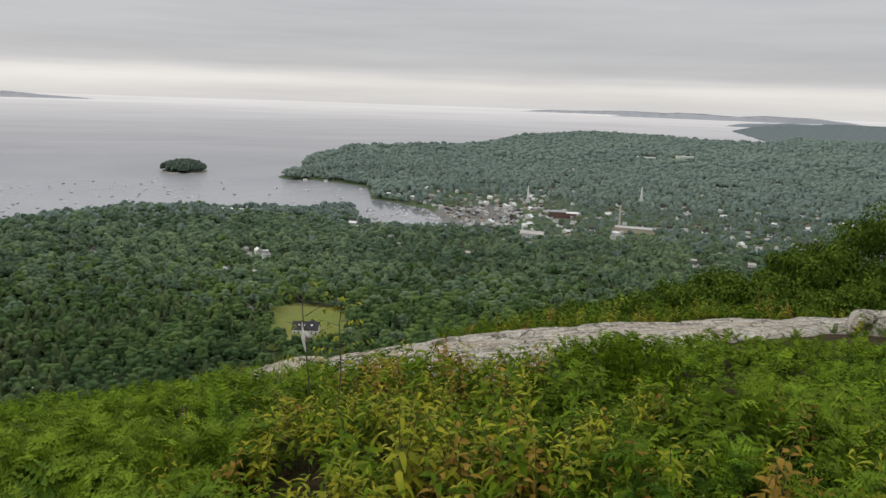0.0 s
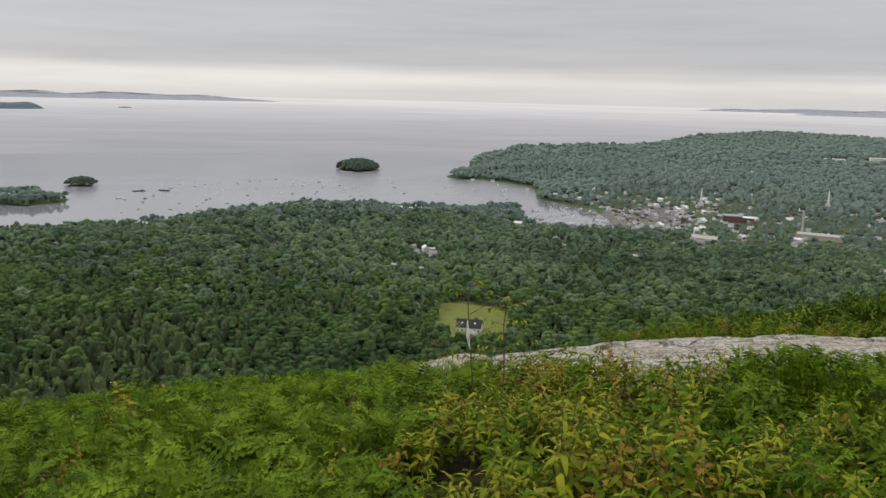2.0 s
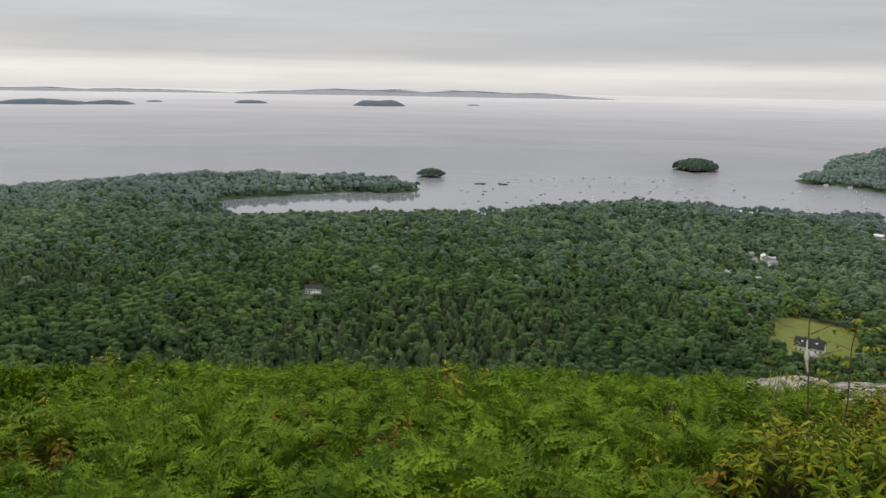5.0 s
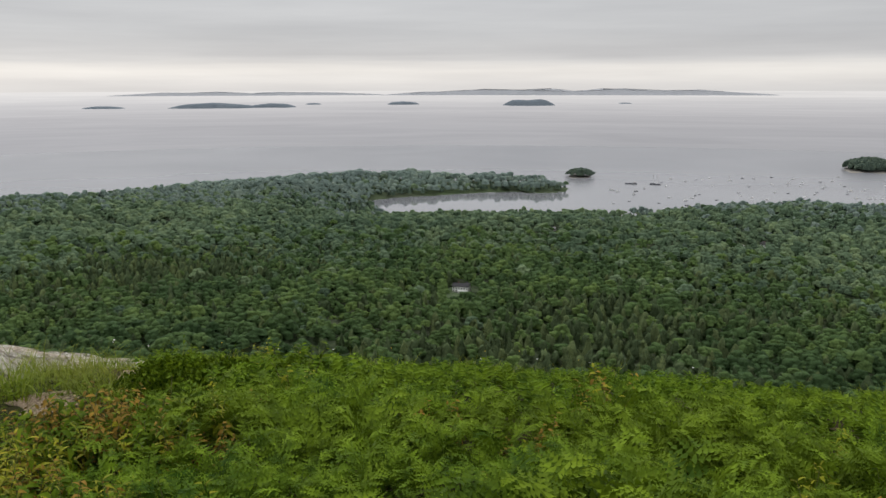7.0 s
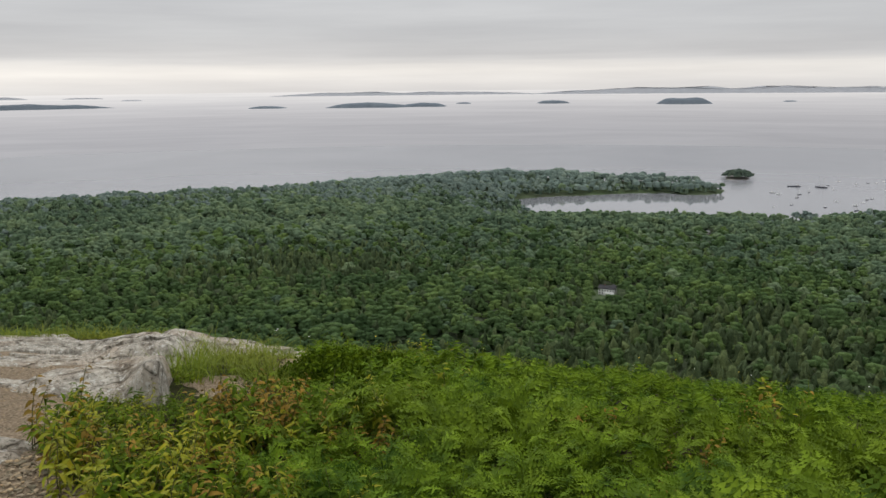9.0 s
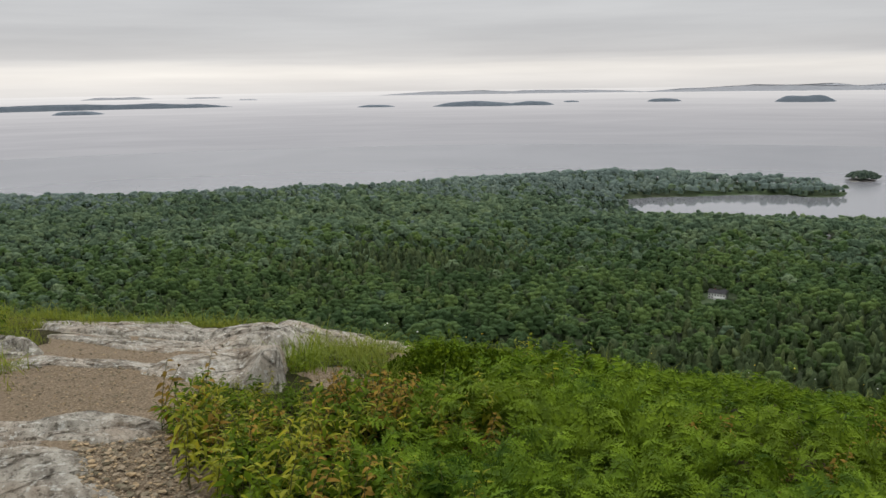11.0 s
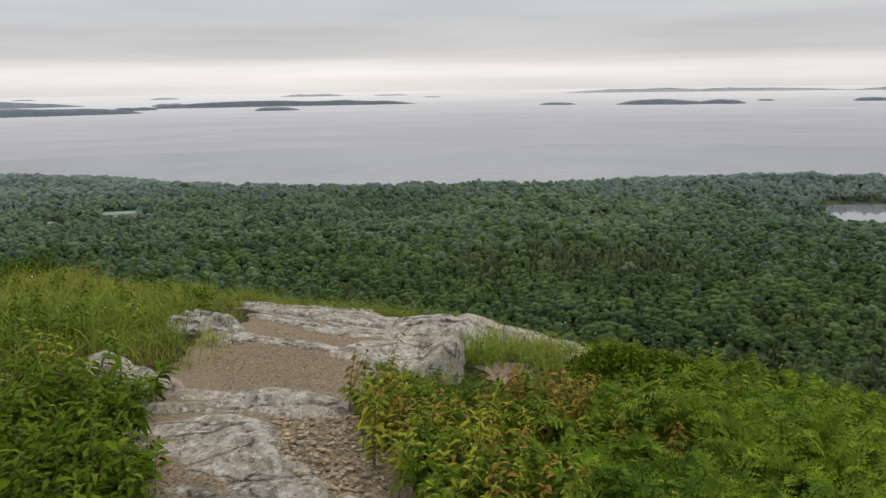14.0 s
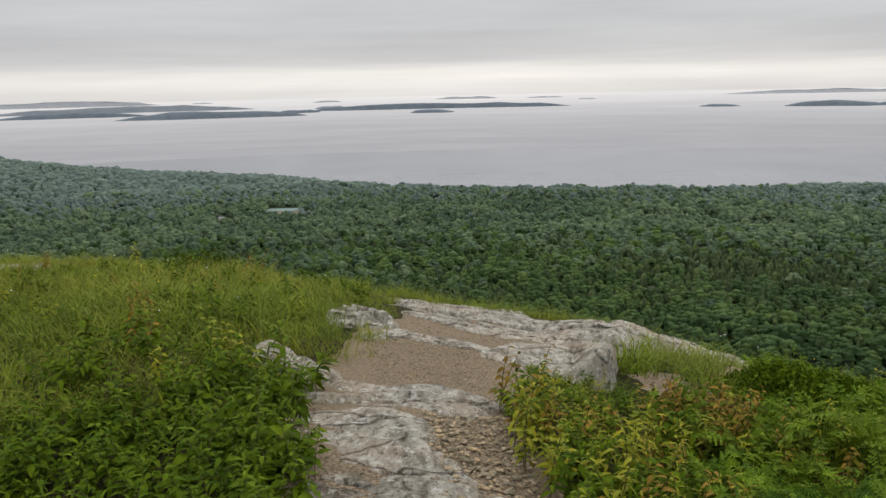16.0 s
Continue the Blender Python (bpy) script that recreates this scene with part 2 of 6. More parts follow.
MEADOW = material("mown_meadow", (0.1, 0.135, 0.026), (0.155, 0.18, 0.042), 0.25, 0.9, 0.1, 1.5, large=(0.05, (0.17, 0.165, 0.055), 0.6), spec=0.1)
WHITE_WALL = material("white_clapboard", (0.62, 0.62, 0.6), (0.78, 0.78, 0.76), 0.8, 0.7, vary=0.12)
GREY_WALL = material("grey_shingle", (0.3, 0.29, 0.28), (0.42, 0.41, 0.4), 0.8, 0.8, vary=0.2)
TAN_WALL = material("tan_clapboard", (0.42, 0.36, 0.27), (0.55, 0.48, 0.37), 0.8, 0.8, vary=0.2)
BRICK = material("red_brick", (0.16, 0.085, 0.075), (0.24, 0.125, 0.11), 0.6, 0.9)
DARK_ROOF = material("dark_shingle_roof", (0.016, 0.016, 0.018), (0.045, 0.045, 0.05), 0.9, 0.85, vary=0.3)
GREY_ROOF = material("grey_roof", (0.24, 0.24, 0.25), (0.4, 0.4, 0.41), 0.9, 0.8, vary=0.25)
PALE_ROOF = material("pale_metal_roof", (0.55, 0.56, 0.56), (0.72, 0.73, 0.73), 0.5, 0.5, vary=0.1)
GREEN_ROOF = material("green_metal_roof", (0.12, 0.19, 0.165), (0.18, 0.25, 0.22), 0.4, 0.7)
PANE = material("window_glass", (0.03, 0.035, 0.04), (0.06, 0.065, 0.07), 0.5, 0.15, spec=0.5)
HULL = material("boat_hull_white", (0.7, 0.7, 0.7), (0.82, 0.82, 0.82), 0.8, 0.35, vary=0.1)
HULL_DARK = material("boat_hull_dark", (0.04, 0.05, 0.08), (0.09, 0.09, 0.11), 0.8, 0.35, vary=0.4)
MAST = material("boat_mast", (0.35, 0.33, 0.3), (0.5, 0.48, 0.45), 1, 0.5)
WOOD = material("dock_planks", (0.2, 0.18, 0.16), (0.34, 0.31, 0.28), 0.6, 0.9)
PAVING = material("town_asphalt", (0.08, 0.078, 0.076), (0.17, 0.165, 0.16), 0.12, 0.9, large=(0.03, (0.12, 0.135, 0.1), 0.6))
SHORE = material("shore_ledge", (0.16, 0.15, 0.13), (0.32, 0.3, 0.27), 0.1, 0.9, 0.4, 0.5)


def sea_material():
    m = bpy.data.materials.new("sea_water")
    m.use_nodes = True
    t = m.node_tree
    b = t.nodes["Principled BSDF"]
    geometry = t.nodes.new("ShaderNodeNewGeometry")
    place = t.nodes.new("ShaderNodeMapping")
    place.inputs["Scale"].default_value = (1, 1, 0)
    t.links.new(geometry.outputs["Position"], place.inputs["Vector"])
    wide = node(t, "ShaderNodeTexNoise", Scale=0.0016, Detail=5.0, Roughness=0.6, Distortion=0.8)
    t.links.new(place.outputs[0], wide.inputs["Vector"])
    t.links.new(ramp(t, wide.outputs["Fac"], [(0.35, (0.17, 0.175, 0.19)), (0.65, (0.215, 0.22, 0.235))]), b.inputs["Base Color"])
    away = t.nodes.new("ShaderNodeVectorMath")
    away.operation = "LENGTH"
    t.links.new(place.outputs[0], away.inputs[0])
    calm = maths(t, "ADD", maths(t, "MULTIPLY", away.outputs["Value"], 1 / 4000), maths(t, "MULTIPLY_ADD", wide.outputs["Fac"], 0.08, -0.04))
    t.links.new(ramp(t, calm, [(0.42, (0.05, 0.05, 0.05)), (0.5, (0.2, 0.2, 0.2)), (0.6, (0.3, 0.3, 0.3))]), b.inputs["Roughness"])
    b.inputs["IOR"].default_value = 1.333
    # normals held level, with ripples: the far sheet curves up to fit the view
    ripple = node(t, "ShaderNodeTexNoise", Scale=0.25, Detail=3.0)
    t.links.new(place.outputs[0], ripple.inputs["Vector"])
    bend = t.nodes.new("ShaderNodeVectorMath")
    bend.operation = "MULTIPLY_ADD"
    bend.inputs[1].default_value, bend.inputs[2].default_value = (0.03, 0.03, 0), (-0.015, -0.015, 1)
    t.links.new(ripple.outputs["Color"], bend.inputs[0])
    unit = t.nodes.new("ShaderNodeVectorMath")
    unit.operation = "NORMALIZE"
    t.links.new(bend.outputs[0], unit.inputs[0])
    t.links.new(unit.outputs[0], b.inputs["Normal"])
    return m


SEA = sea_material()


def far_sea_material():
    """The sea's distance as a glowing sheet: reflected sky painted in, brighter towards the horizon, with faint streaks
    of wind.
    """
    m = bpy.data.materials.new("distant_sea_glow")
    m.use_nodes = True
    t = m.node_tree
    t.nodes.clear()
    geometry = t.nodes.new("ShaderNodeNewGeometry")
    split = t.nodes.new("ShaderNodeSeparateXYZ")
    t.links.new(geometry.outputs["Position"], split.inputs[0])
    level = t.nodes.new("ShaderNodeVectorMath")
    level.operation = "MULTIPLY"
    level.inputs[1].default_value = (1, 1, 0)
    t.links.new(geometry.outputs["Position"], level.inputs[0])
    far = t.nodes.new("ShaderNodeVectorMath")
    far.operation = "LENGTH"
    t.links.new(level.outputs[0], far.inputs[0])
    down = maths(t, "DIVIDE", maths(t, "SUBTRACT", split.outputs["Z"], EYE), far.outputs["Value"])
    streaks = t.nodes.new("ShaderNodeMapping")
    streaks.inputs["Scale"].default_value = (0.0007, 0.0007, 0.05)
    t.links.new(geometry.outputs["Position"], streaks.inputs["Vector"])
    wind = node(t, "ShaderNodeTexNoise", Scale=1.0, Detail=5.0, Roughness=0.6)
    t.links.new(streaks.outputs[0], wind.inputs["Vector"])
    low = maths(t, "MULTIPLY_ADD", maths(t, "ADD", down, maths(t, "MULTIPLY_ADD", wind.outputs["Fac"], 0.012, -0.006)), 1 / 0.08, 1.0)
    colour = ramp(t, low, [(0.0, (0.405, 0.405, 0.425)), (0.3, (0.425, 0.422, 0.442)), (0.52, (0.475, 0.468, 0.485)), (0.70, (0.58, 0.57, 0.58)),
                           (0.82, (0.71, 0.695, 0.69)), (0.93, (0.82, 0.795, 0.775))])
    lanes = t.nodes.new("ShaderNodeMapping")
    lanes.inputs["Scale"].default_value = (0.0011, 0.0011, 0.11)
    t.links.new(geometry.outputs["Position"], lanes.inputs["Vector"])
    slick = node(t, "ShaderNodeTexNoise", Scale=1.0, Detail=6.0, Roughness=0.65, Distortion=0.6)
    t.links.new(lanes.outputs[0], slick.inputs["Vector"])
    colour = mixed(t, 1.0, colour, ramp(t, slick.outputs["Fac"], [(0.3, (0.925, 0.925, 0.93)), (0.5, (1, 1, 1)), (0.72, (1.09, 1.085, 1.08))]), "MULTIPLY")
    # the sun's glitter, painted into the glow on its side
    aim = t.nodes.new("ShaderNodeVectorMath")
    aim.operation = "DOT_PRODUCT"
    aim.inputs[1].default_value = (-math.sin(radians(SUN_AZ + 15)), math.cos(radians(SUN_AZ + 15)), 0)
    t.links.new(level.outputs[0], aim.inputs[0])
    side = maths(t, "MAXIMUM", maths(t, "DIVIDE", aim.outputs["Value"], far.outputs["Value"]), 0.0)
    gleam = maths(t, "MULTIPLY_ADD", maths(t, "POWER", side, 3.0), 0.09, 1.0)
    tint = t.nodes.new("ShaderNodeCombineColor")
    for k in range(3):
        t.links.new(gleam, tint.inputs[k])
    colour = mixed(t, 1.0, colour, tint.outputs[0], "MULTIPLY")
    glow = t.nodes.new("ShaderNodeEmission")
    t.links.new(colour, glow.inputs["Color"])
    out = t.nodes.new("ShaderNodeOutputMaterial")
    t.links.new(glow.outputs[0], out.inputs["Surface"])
    return m


FAR_SEA = far_sea_material()


# ---- the lie of the land ----
def hashed(i, j, seed):
    h = np.sin(i * 127.1 + j * 311.7 + seed * 74.7) * 43758.5453
    return h - np.floor(h)


def lattice(x, y, seed=0):
    """Smooth value noise, 0 to 1, on arrays."""
    i, j = np.floor(x), np.floor(y)
    u, v = x - i, y - j
    u, v = u * u * (3 - 2 * u), v * v * (3 - 2 * v)
    return ((hashed(i, j, seed) * (1 - u) + hashed(i + 1, j, seed) * u) * (1 - v)
            + (hashed(i, j + 1, seed) * (1 - u) + hashed(i + 1, j + 1, seed) * u) * v)


def fractal(x, y, seed=0, octaves=4):
    total, size = 0.0, 0.5
    for k in range(octaves):
        total = total + size * lattice(x * 2 ** k, y * 2 ** k, seed + k)
        size *= 0.5
    return total / (1 - 0.5 ** octaves)


def polar(az, r):
    a = np.radians(az)
    return -np.sin(a) * r, np.cos(a) * r


# how the summit falls away: heading, angle down to its brow, distance of the brow
BROW = np.array([(-180, -6, 30), (-60, -9, 18), (-29, -12.6, 16), (-20, -13.9, 15), (-12, -15.2, 13), (-5, -16.1, 12), (3, -17.6, 11), (14, -19.3, 10.5),
                 (23, -20.6, 10), (45, -20.4, 10), (57, -19.4, 10.5), (66, -18.4, 11), (75, -16.7, 12), (84, -15.5, 12), (90, -14.3, 12.5),
                 (103, -11.9, 15), (115, -10.2, 18), (150, -8, 22), (180, -6, 30)])
STAND = 1.47
COAST_NEAR = [(125, 3700), (114.5, 3050), (104.5, 2470), (97.5, 2240), (93.3, 2030), (84.4, 1840), (73.7, 1830), (68.3, 1820), (62, 1920), (52.9, 2090),
              (47, 2070), (44.5, 2010), (42.5, 2040), (40.3, 2010), (38.4, 1990), (37.4, 1905), (36.5, 1895), (37.1, 1838), (38.2, 1812), (39.2, 1800), (40.4, 1822), (42.2, 1812), (44, 1788), (46, 1758), (48.2, 1738), (50.2, 1702), (51.6, 1676), (50.6, 1640), (50.3, 1560), (49.2, 1415),
              (46.6, 1405), (44.7, 1425), (42.8, 1438), (41.3, 1430), (38.6, 1450), (35.8, 1440), (34.3, 1430), (28.7, 1540), (22, 1690), (17.6, 1690), (14.5, 1675), (12.5, 1660), (9.5, 1650), (7.4, 1700)]
COAST_FAR = [(6.6, 1735), (5.9, 1540), (5.2, 1455), (2.5, 1460), (0.1, 1496), (-0.5, 1557), (1.0, 1769), (3.8, 1870), (5.3, 1935), (5.2, 2060), (5.6, 2180), (7.5, 2275), (9.1, 2325), (10.9, 2318),
             (11.6, 2400), (10.6, 2520), (9.3, 2560), (9.4, 2650), (10.0, 2760), (9.6, 3000), (8.9, 3180), (4.7, 3250), (0.8, 3450), (-2.5, 3600), (-1.7, 4100), (-6.8, 4900), (-10.5, 5100), (-14.1, 5000),
             (-17.6, 4650), (-19.8, 4600), (-20, 5200), (-21.4, 6500), (-19, 9500), (-24, 14000), (-45, 14000), (-100, 9000), (180, 9000), (140, 6000)]
COAST = np.array([polar(a, d) for a, d in COAST_NEAR + COAST_FAR])


def inland(x, y, ring=COAST):
    """Signed distance from the shore line, positive on land."""
    best, inside = np.full(x.shape, 1e12), np.zeros(x.shape, bool)
    for (ax, ay), (bx, by) in zip(ring, np.roll(ring, -1, 0)):
        dx, dy = bx - ax, by - ay
        s = np.clip(((x - ax) * dx + (y - ay) * dy) / (dx * dx + dy * dy), 0, 1)
        best = np.minimum(best, (x - ax - s * dx) ** 2 + (y - ay - s * dy) ** 2)
        cross = (ay > y) != (by > y)
        with np.errstate(divide="ignore", invalid="ignore"):
            inside ^= cross & (x < ax + (y - ay) * dx / (dy if dy else 1e-9))
    return np.where(inside, 1, -1) * np.sqrt(best)


def summit(x, y):
    """Height of the summit's own ground."""
    az, r = np.degrees(np.arctan2(-x, y)), np.hypot(x, y)
    el, brow = np.interp(az, BROW[:, 0], BROW[:, 1]), np.interp(az, BROW[:, 0], BROW[:, 2])
    p, a = np.tan(np.radians(-el)) - 2 * STAND / brow, STAND / brow ** 2
    edge = np.maximum((0.55 - p) / (2 * a), 0)
    near = np.minimum(r, edge)
    drop = STAND + p * near + a * near * near + 0.55 * np.maximum(r - edge, 0)
    return EYE - drop + (fractal(x * 0.6, y * 0.6, 3) - 0.5) * 0.16 * np.clip(r / 4, 0, 1)


def lowland(x, y):
    r, az = np.hypot(x, y), np.degrees(np.arctan2(-x, y))
    sd = inland(x, y) + (fractal(x / 90, y / 90, 11) - 0.5) * 24
    plain = np.interp(r, [0, 400, 800, 1300, 1800, 2600, 3100, 4000, 4600, 6000], [76, 62, 43, 26, 19, 32, 50, 56, 68, 60])
    plain = plain + (fractal(x / 260, y / 260, 5) - 0.5) * np.interp(r, [0, 900, 1600], [16, 14, 9])
    left = np.clip((az - 88) / 30, 0, 1) * np.clip((r - 1500) / 900, 0, 1)
    plain = plain + 17 * left
    rise = sd * np.interp(r, [2300, 2800], [0.11, 0.26])
    return np.where(sd > 0, np.minimum(plain, 1.5 + rise), np.maximum(sd * 0.15, -8) - 0.3)


def height(x, y):
    x, y = np.asarray(x, float), np.asarray(y, float)
    a, b = summit(x, y), lowland(x, y)
    return np.where(a > b + 12, a, np.where(b > a + 12, b, np.maximum(a, b) + np.maximum(12 - np.abs(a - b), 0) ** 2 / 48))


def nearer(r):
    """The distance at which what lies r away is built: true to 2.6 km, then ever more drawn in, up to 4.9 km, along the line of sight."""
    return np.where(r < 2600, r, 2600 + 2320 * (1 - np.exp(-(np.maximum(r, 2600) - 2600) / 2320)))


def drawn_in(x, y, z):
    r = np.maximum(np.hypot(x, y), 1e-6)
    k = nearer(r) / r
    return x * k, y * k, EYE + (z - EYE) * k, k


def mesh_from(name, verts, tris, smooth=True, quads=False):
    n = 4 if quads else 3
    me = bpy.data.meshes.new(name)
    me.vertices.add(len(verts))
    me.vertices.foreach_set("co", np.ascontiguousarray(verts, np.float32).ravel())
    me.loops.add(len(tris) * n)
    me.loops.foreach_set("vertex_index", np.ascontiguousarray(tris, np.int32).ravel())
    me.polygons.add(len(tris))
    me.polygons.foreach_set("loop_start", np.arange(0, len(tris) * n, n, dtype=np.int32))
    me.polygons.foreach_set("loop_total", np.full(len(tris), n, np.int32))
    me.polygons.foreach_set("use_smooth", np.full(len(tris), smooth))
    me.update(calc_edges=True)
    me.validate()
    return me


def thing(name, me, mat, label, category, group="", kind=""):
    ob = new(name, me)
    me.materials.append(mat)
    return tagged(ob, label, category, group, kind)


def part(name, me, mat, parent, label=""):
    """One mesh (a bmesh or mesh data) linked under a thing."""
    if isinstance(me, bmesh.types.BMesh):
        data = bpy.data.meshes.new(name)
        me.to_mesh(data)
        me.free()
        me = data
    ob = new(name, me)
    if mat.name not in me.materials:
        me.materials.append(mat)
    ob.parent = parent
    if label:
        ob["label"] = label
    return ob


def polar_sheet(headings, rings, level):
    """Quads over headings and distances, wrapped all round."""
    a, r = np.meshgrid(headings, rings, indexing="ij")
    x, y = polar(a, r)
    x, y, z, _ = drawn_in(x, y, level(x, y))
    n, m = a.shape
    i, j = np.meshgrid(np.arange(n), np.arange(m - 1), indexing="ij")
    k = (i + 1) % n
    quads = np.stack([i * m + j, i * m + j + 1, k * m + j + 1, k * m + j], -1).reshape(-1, 4)
    return np.stack([x, y, z], -1).reshape(-1, 3), quads


HEADINGS = np.concatenate([np.arange(-42, 126, 0.7), np.arange(126, 318, 4.0)])
RINGS = np.concatenate([[0.05], np.geomspace(0.6, 40, 90), np.geomspace(44, 480, 30), np.arange(500, 2600, 20), np.geomspace(2600, 27000, 75)])
v, q = polar_sheet(HEADINGS, RINGS, height)
ground = new("ground", mesh_from("ground", v, q, quads=True))
ground.data.materials.append(LAND)
ground.data.materials.append(SOIL)
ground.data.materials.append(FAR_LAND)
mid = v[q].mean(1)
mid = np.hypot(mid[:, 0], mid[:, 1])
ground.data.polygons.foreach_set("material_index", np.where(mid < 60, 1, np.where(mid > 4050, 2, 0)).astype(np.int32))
tagged(ground, "wooded hill and coast falling from a bare summit to the sea", "ground", kind="structure")

SEA_RINGS = np.concatenate([np.arange(1150, 2600, 60), np.linspace(2600, 3200, 16)])
v, q = polar_sheet(HEADINGS, SEA_RINGS, lambda x, y: x * 0)
tagged(new("water", mesh_from("water", v, q, quads=True)), "calm grey sea under an overcast sky", "sea", kind="structure").data.materials.append(SEA)
# the sea towards the horizon, drawn in: too far to shift, a glowing sheet stands as a plain backdrop of distance
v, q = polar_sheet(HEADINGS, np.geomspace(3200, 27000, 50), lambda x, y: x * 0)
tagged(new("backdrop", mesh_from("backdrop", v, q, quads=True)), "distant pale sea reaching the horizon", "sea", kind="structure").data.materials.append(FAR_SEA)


# ---- islands ----
def lump(name, az, half, down, rise, mat, label, deep=300.0, seed=0, segments=48, group="islands in the bay"):
    """A low wooded island at a heading, half so many degrees long, its shore so many degrees down and its top that much higher."""
    r = EYE / math.tan(radians(-down))
    top = r * math.tan(radians(rise))
    a, s = np.meshgrid(np.linspace(0, 2 * np.pi, segments, endpoint=False), np.array([0, 0.25, 0.45, 0.62, 0.76, 0.87, 0.94, 0.98, 1.0]), indexing="ij")
    wob = 0.75 + 0.5 * lattice(np.cos(a) * 2.1 + 5 + seed, np.sin(a) * 2.1 + 5, seed)
    u, w = np.sign(np.cos(a)) * np.abs(np.cos(a)) ** 0.8 * s, np.sin(a) * s * wob
    ridge = 0.45 + 0.95 * fractal(u * half * 0.55 + seed * 3 + 9, w * 0.4, seed, 4)
    z = -2 + (1 - s ** 5) * top * np.clip(ridge, 0.4, 1.1) * (1 - 0.45 * np.abs(u) ** 3) + (hashed(a * 9, s * 7, seed) - 0.5) * top * 0.1 * (s < 0.9)
    heading, d = az - u * half, r + deep * (1 + w)
    x, y = polar(heading, d)
    x, y, z, _ = drawn_in(x, y, z)
    v = np.stack([x, y, z], -1).reshape(-1, 3)
    i, j = np.meshgrid(np.arange(segments), np.arange(8), indexing="ij")
    n = (i + 1) % segments
    quads = np.stack([i * 9 + j, i * 9 + j + 1, n * 9 + j + 1, n * 9 + j], -1).reshape(-1, 4)
    return thing(name, mesh_from(name, v, quads, quads=True), mat, label, "island", group)


FAR_ISLANDS = [
    (67.7, 1.38, -1.58, 0.15), (60.9, 3.0, -1.62, 0.32), (57.1, 1.68, -1.60, 0.29), (48.15, 1.15, -1.44, 0.25), (39.5, 1.83, -1.52, 0.40),
    (54.3, 0.57, -1.41, 0.08), (58.4, 9.37, -0.78, 0.23), (36.5, 13.5, -0.80, 0.40), (33.0, 0.5, -1.37, 0.05), (86.9, 1.59, -1.67, 0.24),
    (96.0, 1.5, -1.46, 0.23), (86.4, 9.18, -1.38, 0.36), (93.9, 1.12, -1.24, 0.22), (84.5, 2.26, -0.76, 0.2), (94.1, 1.04, -0.79, 0.1),
    (76.3, 0.67, -0.94, 0.11), (79.2, 1.32, -0.78, 0.08), (101.7, 6.36, -1.67, 0.48), (110.2, 4.6, -1.40, 0.28), (107.2, 8.4, -1.14, 0.38),
    (110.8, 6.0, -0.71, 0.33), (102.4, 0.75, -0.69, 0.07), (-14.0, 9.3, -0.67, 0.25), (-19.0, 8.0, -0.79, 0.38), (-22.5, 4.0, -1.16, 0.33)]
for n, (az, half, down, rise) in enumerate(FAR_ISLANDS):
    # the nearer the horizon, the more haze in the island's colour
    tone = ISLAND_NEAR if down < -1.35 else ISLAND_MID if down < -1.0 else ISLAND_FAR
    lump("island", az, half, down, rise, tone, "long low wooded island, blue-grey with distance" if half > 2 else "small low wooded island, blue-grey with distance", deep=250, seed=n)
# the two wooded islets off the harbour
lump("island", 17.9, 1.9, -5.58, 0.1, SHORE, "dark spruce-covered islet off the harbour mouth", deep=125, seed=31)
lump("island", 35.9, 1.15, -6.5, 0.1, SHORE, "small wooded islet off the point", deep=60, seed=33)
lump("island", 35.8, 2.15, -6.38, 0.035, SHORE, "low bare ledge beside the islet", deep=26, seed=34)
ISLETS = [(17.85, 1.62, 2555, 100, 34), (35.85, 1.05, 2150, 45, 18)]   # heading, half length in degrees, distance of the middle, half depth, trees' height


# ---- the woods ----
CLEAR = [(3.0, 1408, 95, 40), (14.0, 1520, 40, 80), (9.3, 655, 36, 84), (44.1, 722, 17, 40), (97.5, 1440, 30, 55), (101.5, 1390, 16, 50), (-14.8, 3080, 110, 60)]   # heading, distance, half width, half depth
HOUSES = []     # filled with (x, y, half width) before the trees are set


def clearing(x, y):
    """True where trees stand."""
    ok = np.ones(x.shape, bool)
    for az, d, w, l in CLEAR:
        ca, sa = math.cos(radians(az)), math.sin(radians(az))
        side, ahead = x * ca + y * sa, -x * sa + y * ca
        ok &= (side / w) ** 2 + ((ahead - d) / l) ** 2 > 1 + 0.5 * (lattice(x / 14, y / 14, 4) - 0.5)
    if HOUSES:
        r = np.hypot(x, y)
        spots = np.array(HOUSES)
        hr = np.hypot(spots[:, 0], spots[:, 1])
        for (hx, hy, hw), d in zip(HOUSES, hr):
            near = np.abs(r - d) < 95
            side = (x[near] * hy - y[near] * hx) / d
            ahead = r[near] - d
            ok[near] &= ~((np.abs(side) < hw) & (ahead > -hw - (34 if d < 1000 else 46)) & (ahead < hw + 2))
    return ok


def dome(segments, rings):
    """A rounded shell: points and triangles."""
    v, t = [(0, 0, 1.0)], []
    for k in range(1, rings + 1):
        f = k / rings * 1.9
        for s in range(segments):
            a = 2 * math.pi * (s + 0.5 * (k % 2)) / segments
            v.append((math.sin(f) * math.cos(a), math.sin(f) * math.sin(a), math.cos(f)))
    for s in range(segments):
        t.append((0, 1 + s, 1 + (s + 1) % segments))
    for k in range(1, rings):
        a, b = 1 + (k - 1) * segments, 1 + k * segments
        for s in range(segments):
            n = (s + 1) % segments
            if k % 2:
                t += [(a + s, b + s, a + n), (b + s, b + n, a + n)]
            else:
                t += [(a + s, b + s, b + n), (a + s, b + n, a + n)]
    return np.array(v), np.array(t)


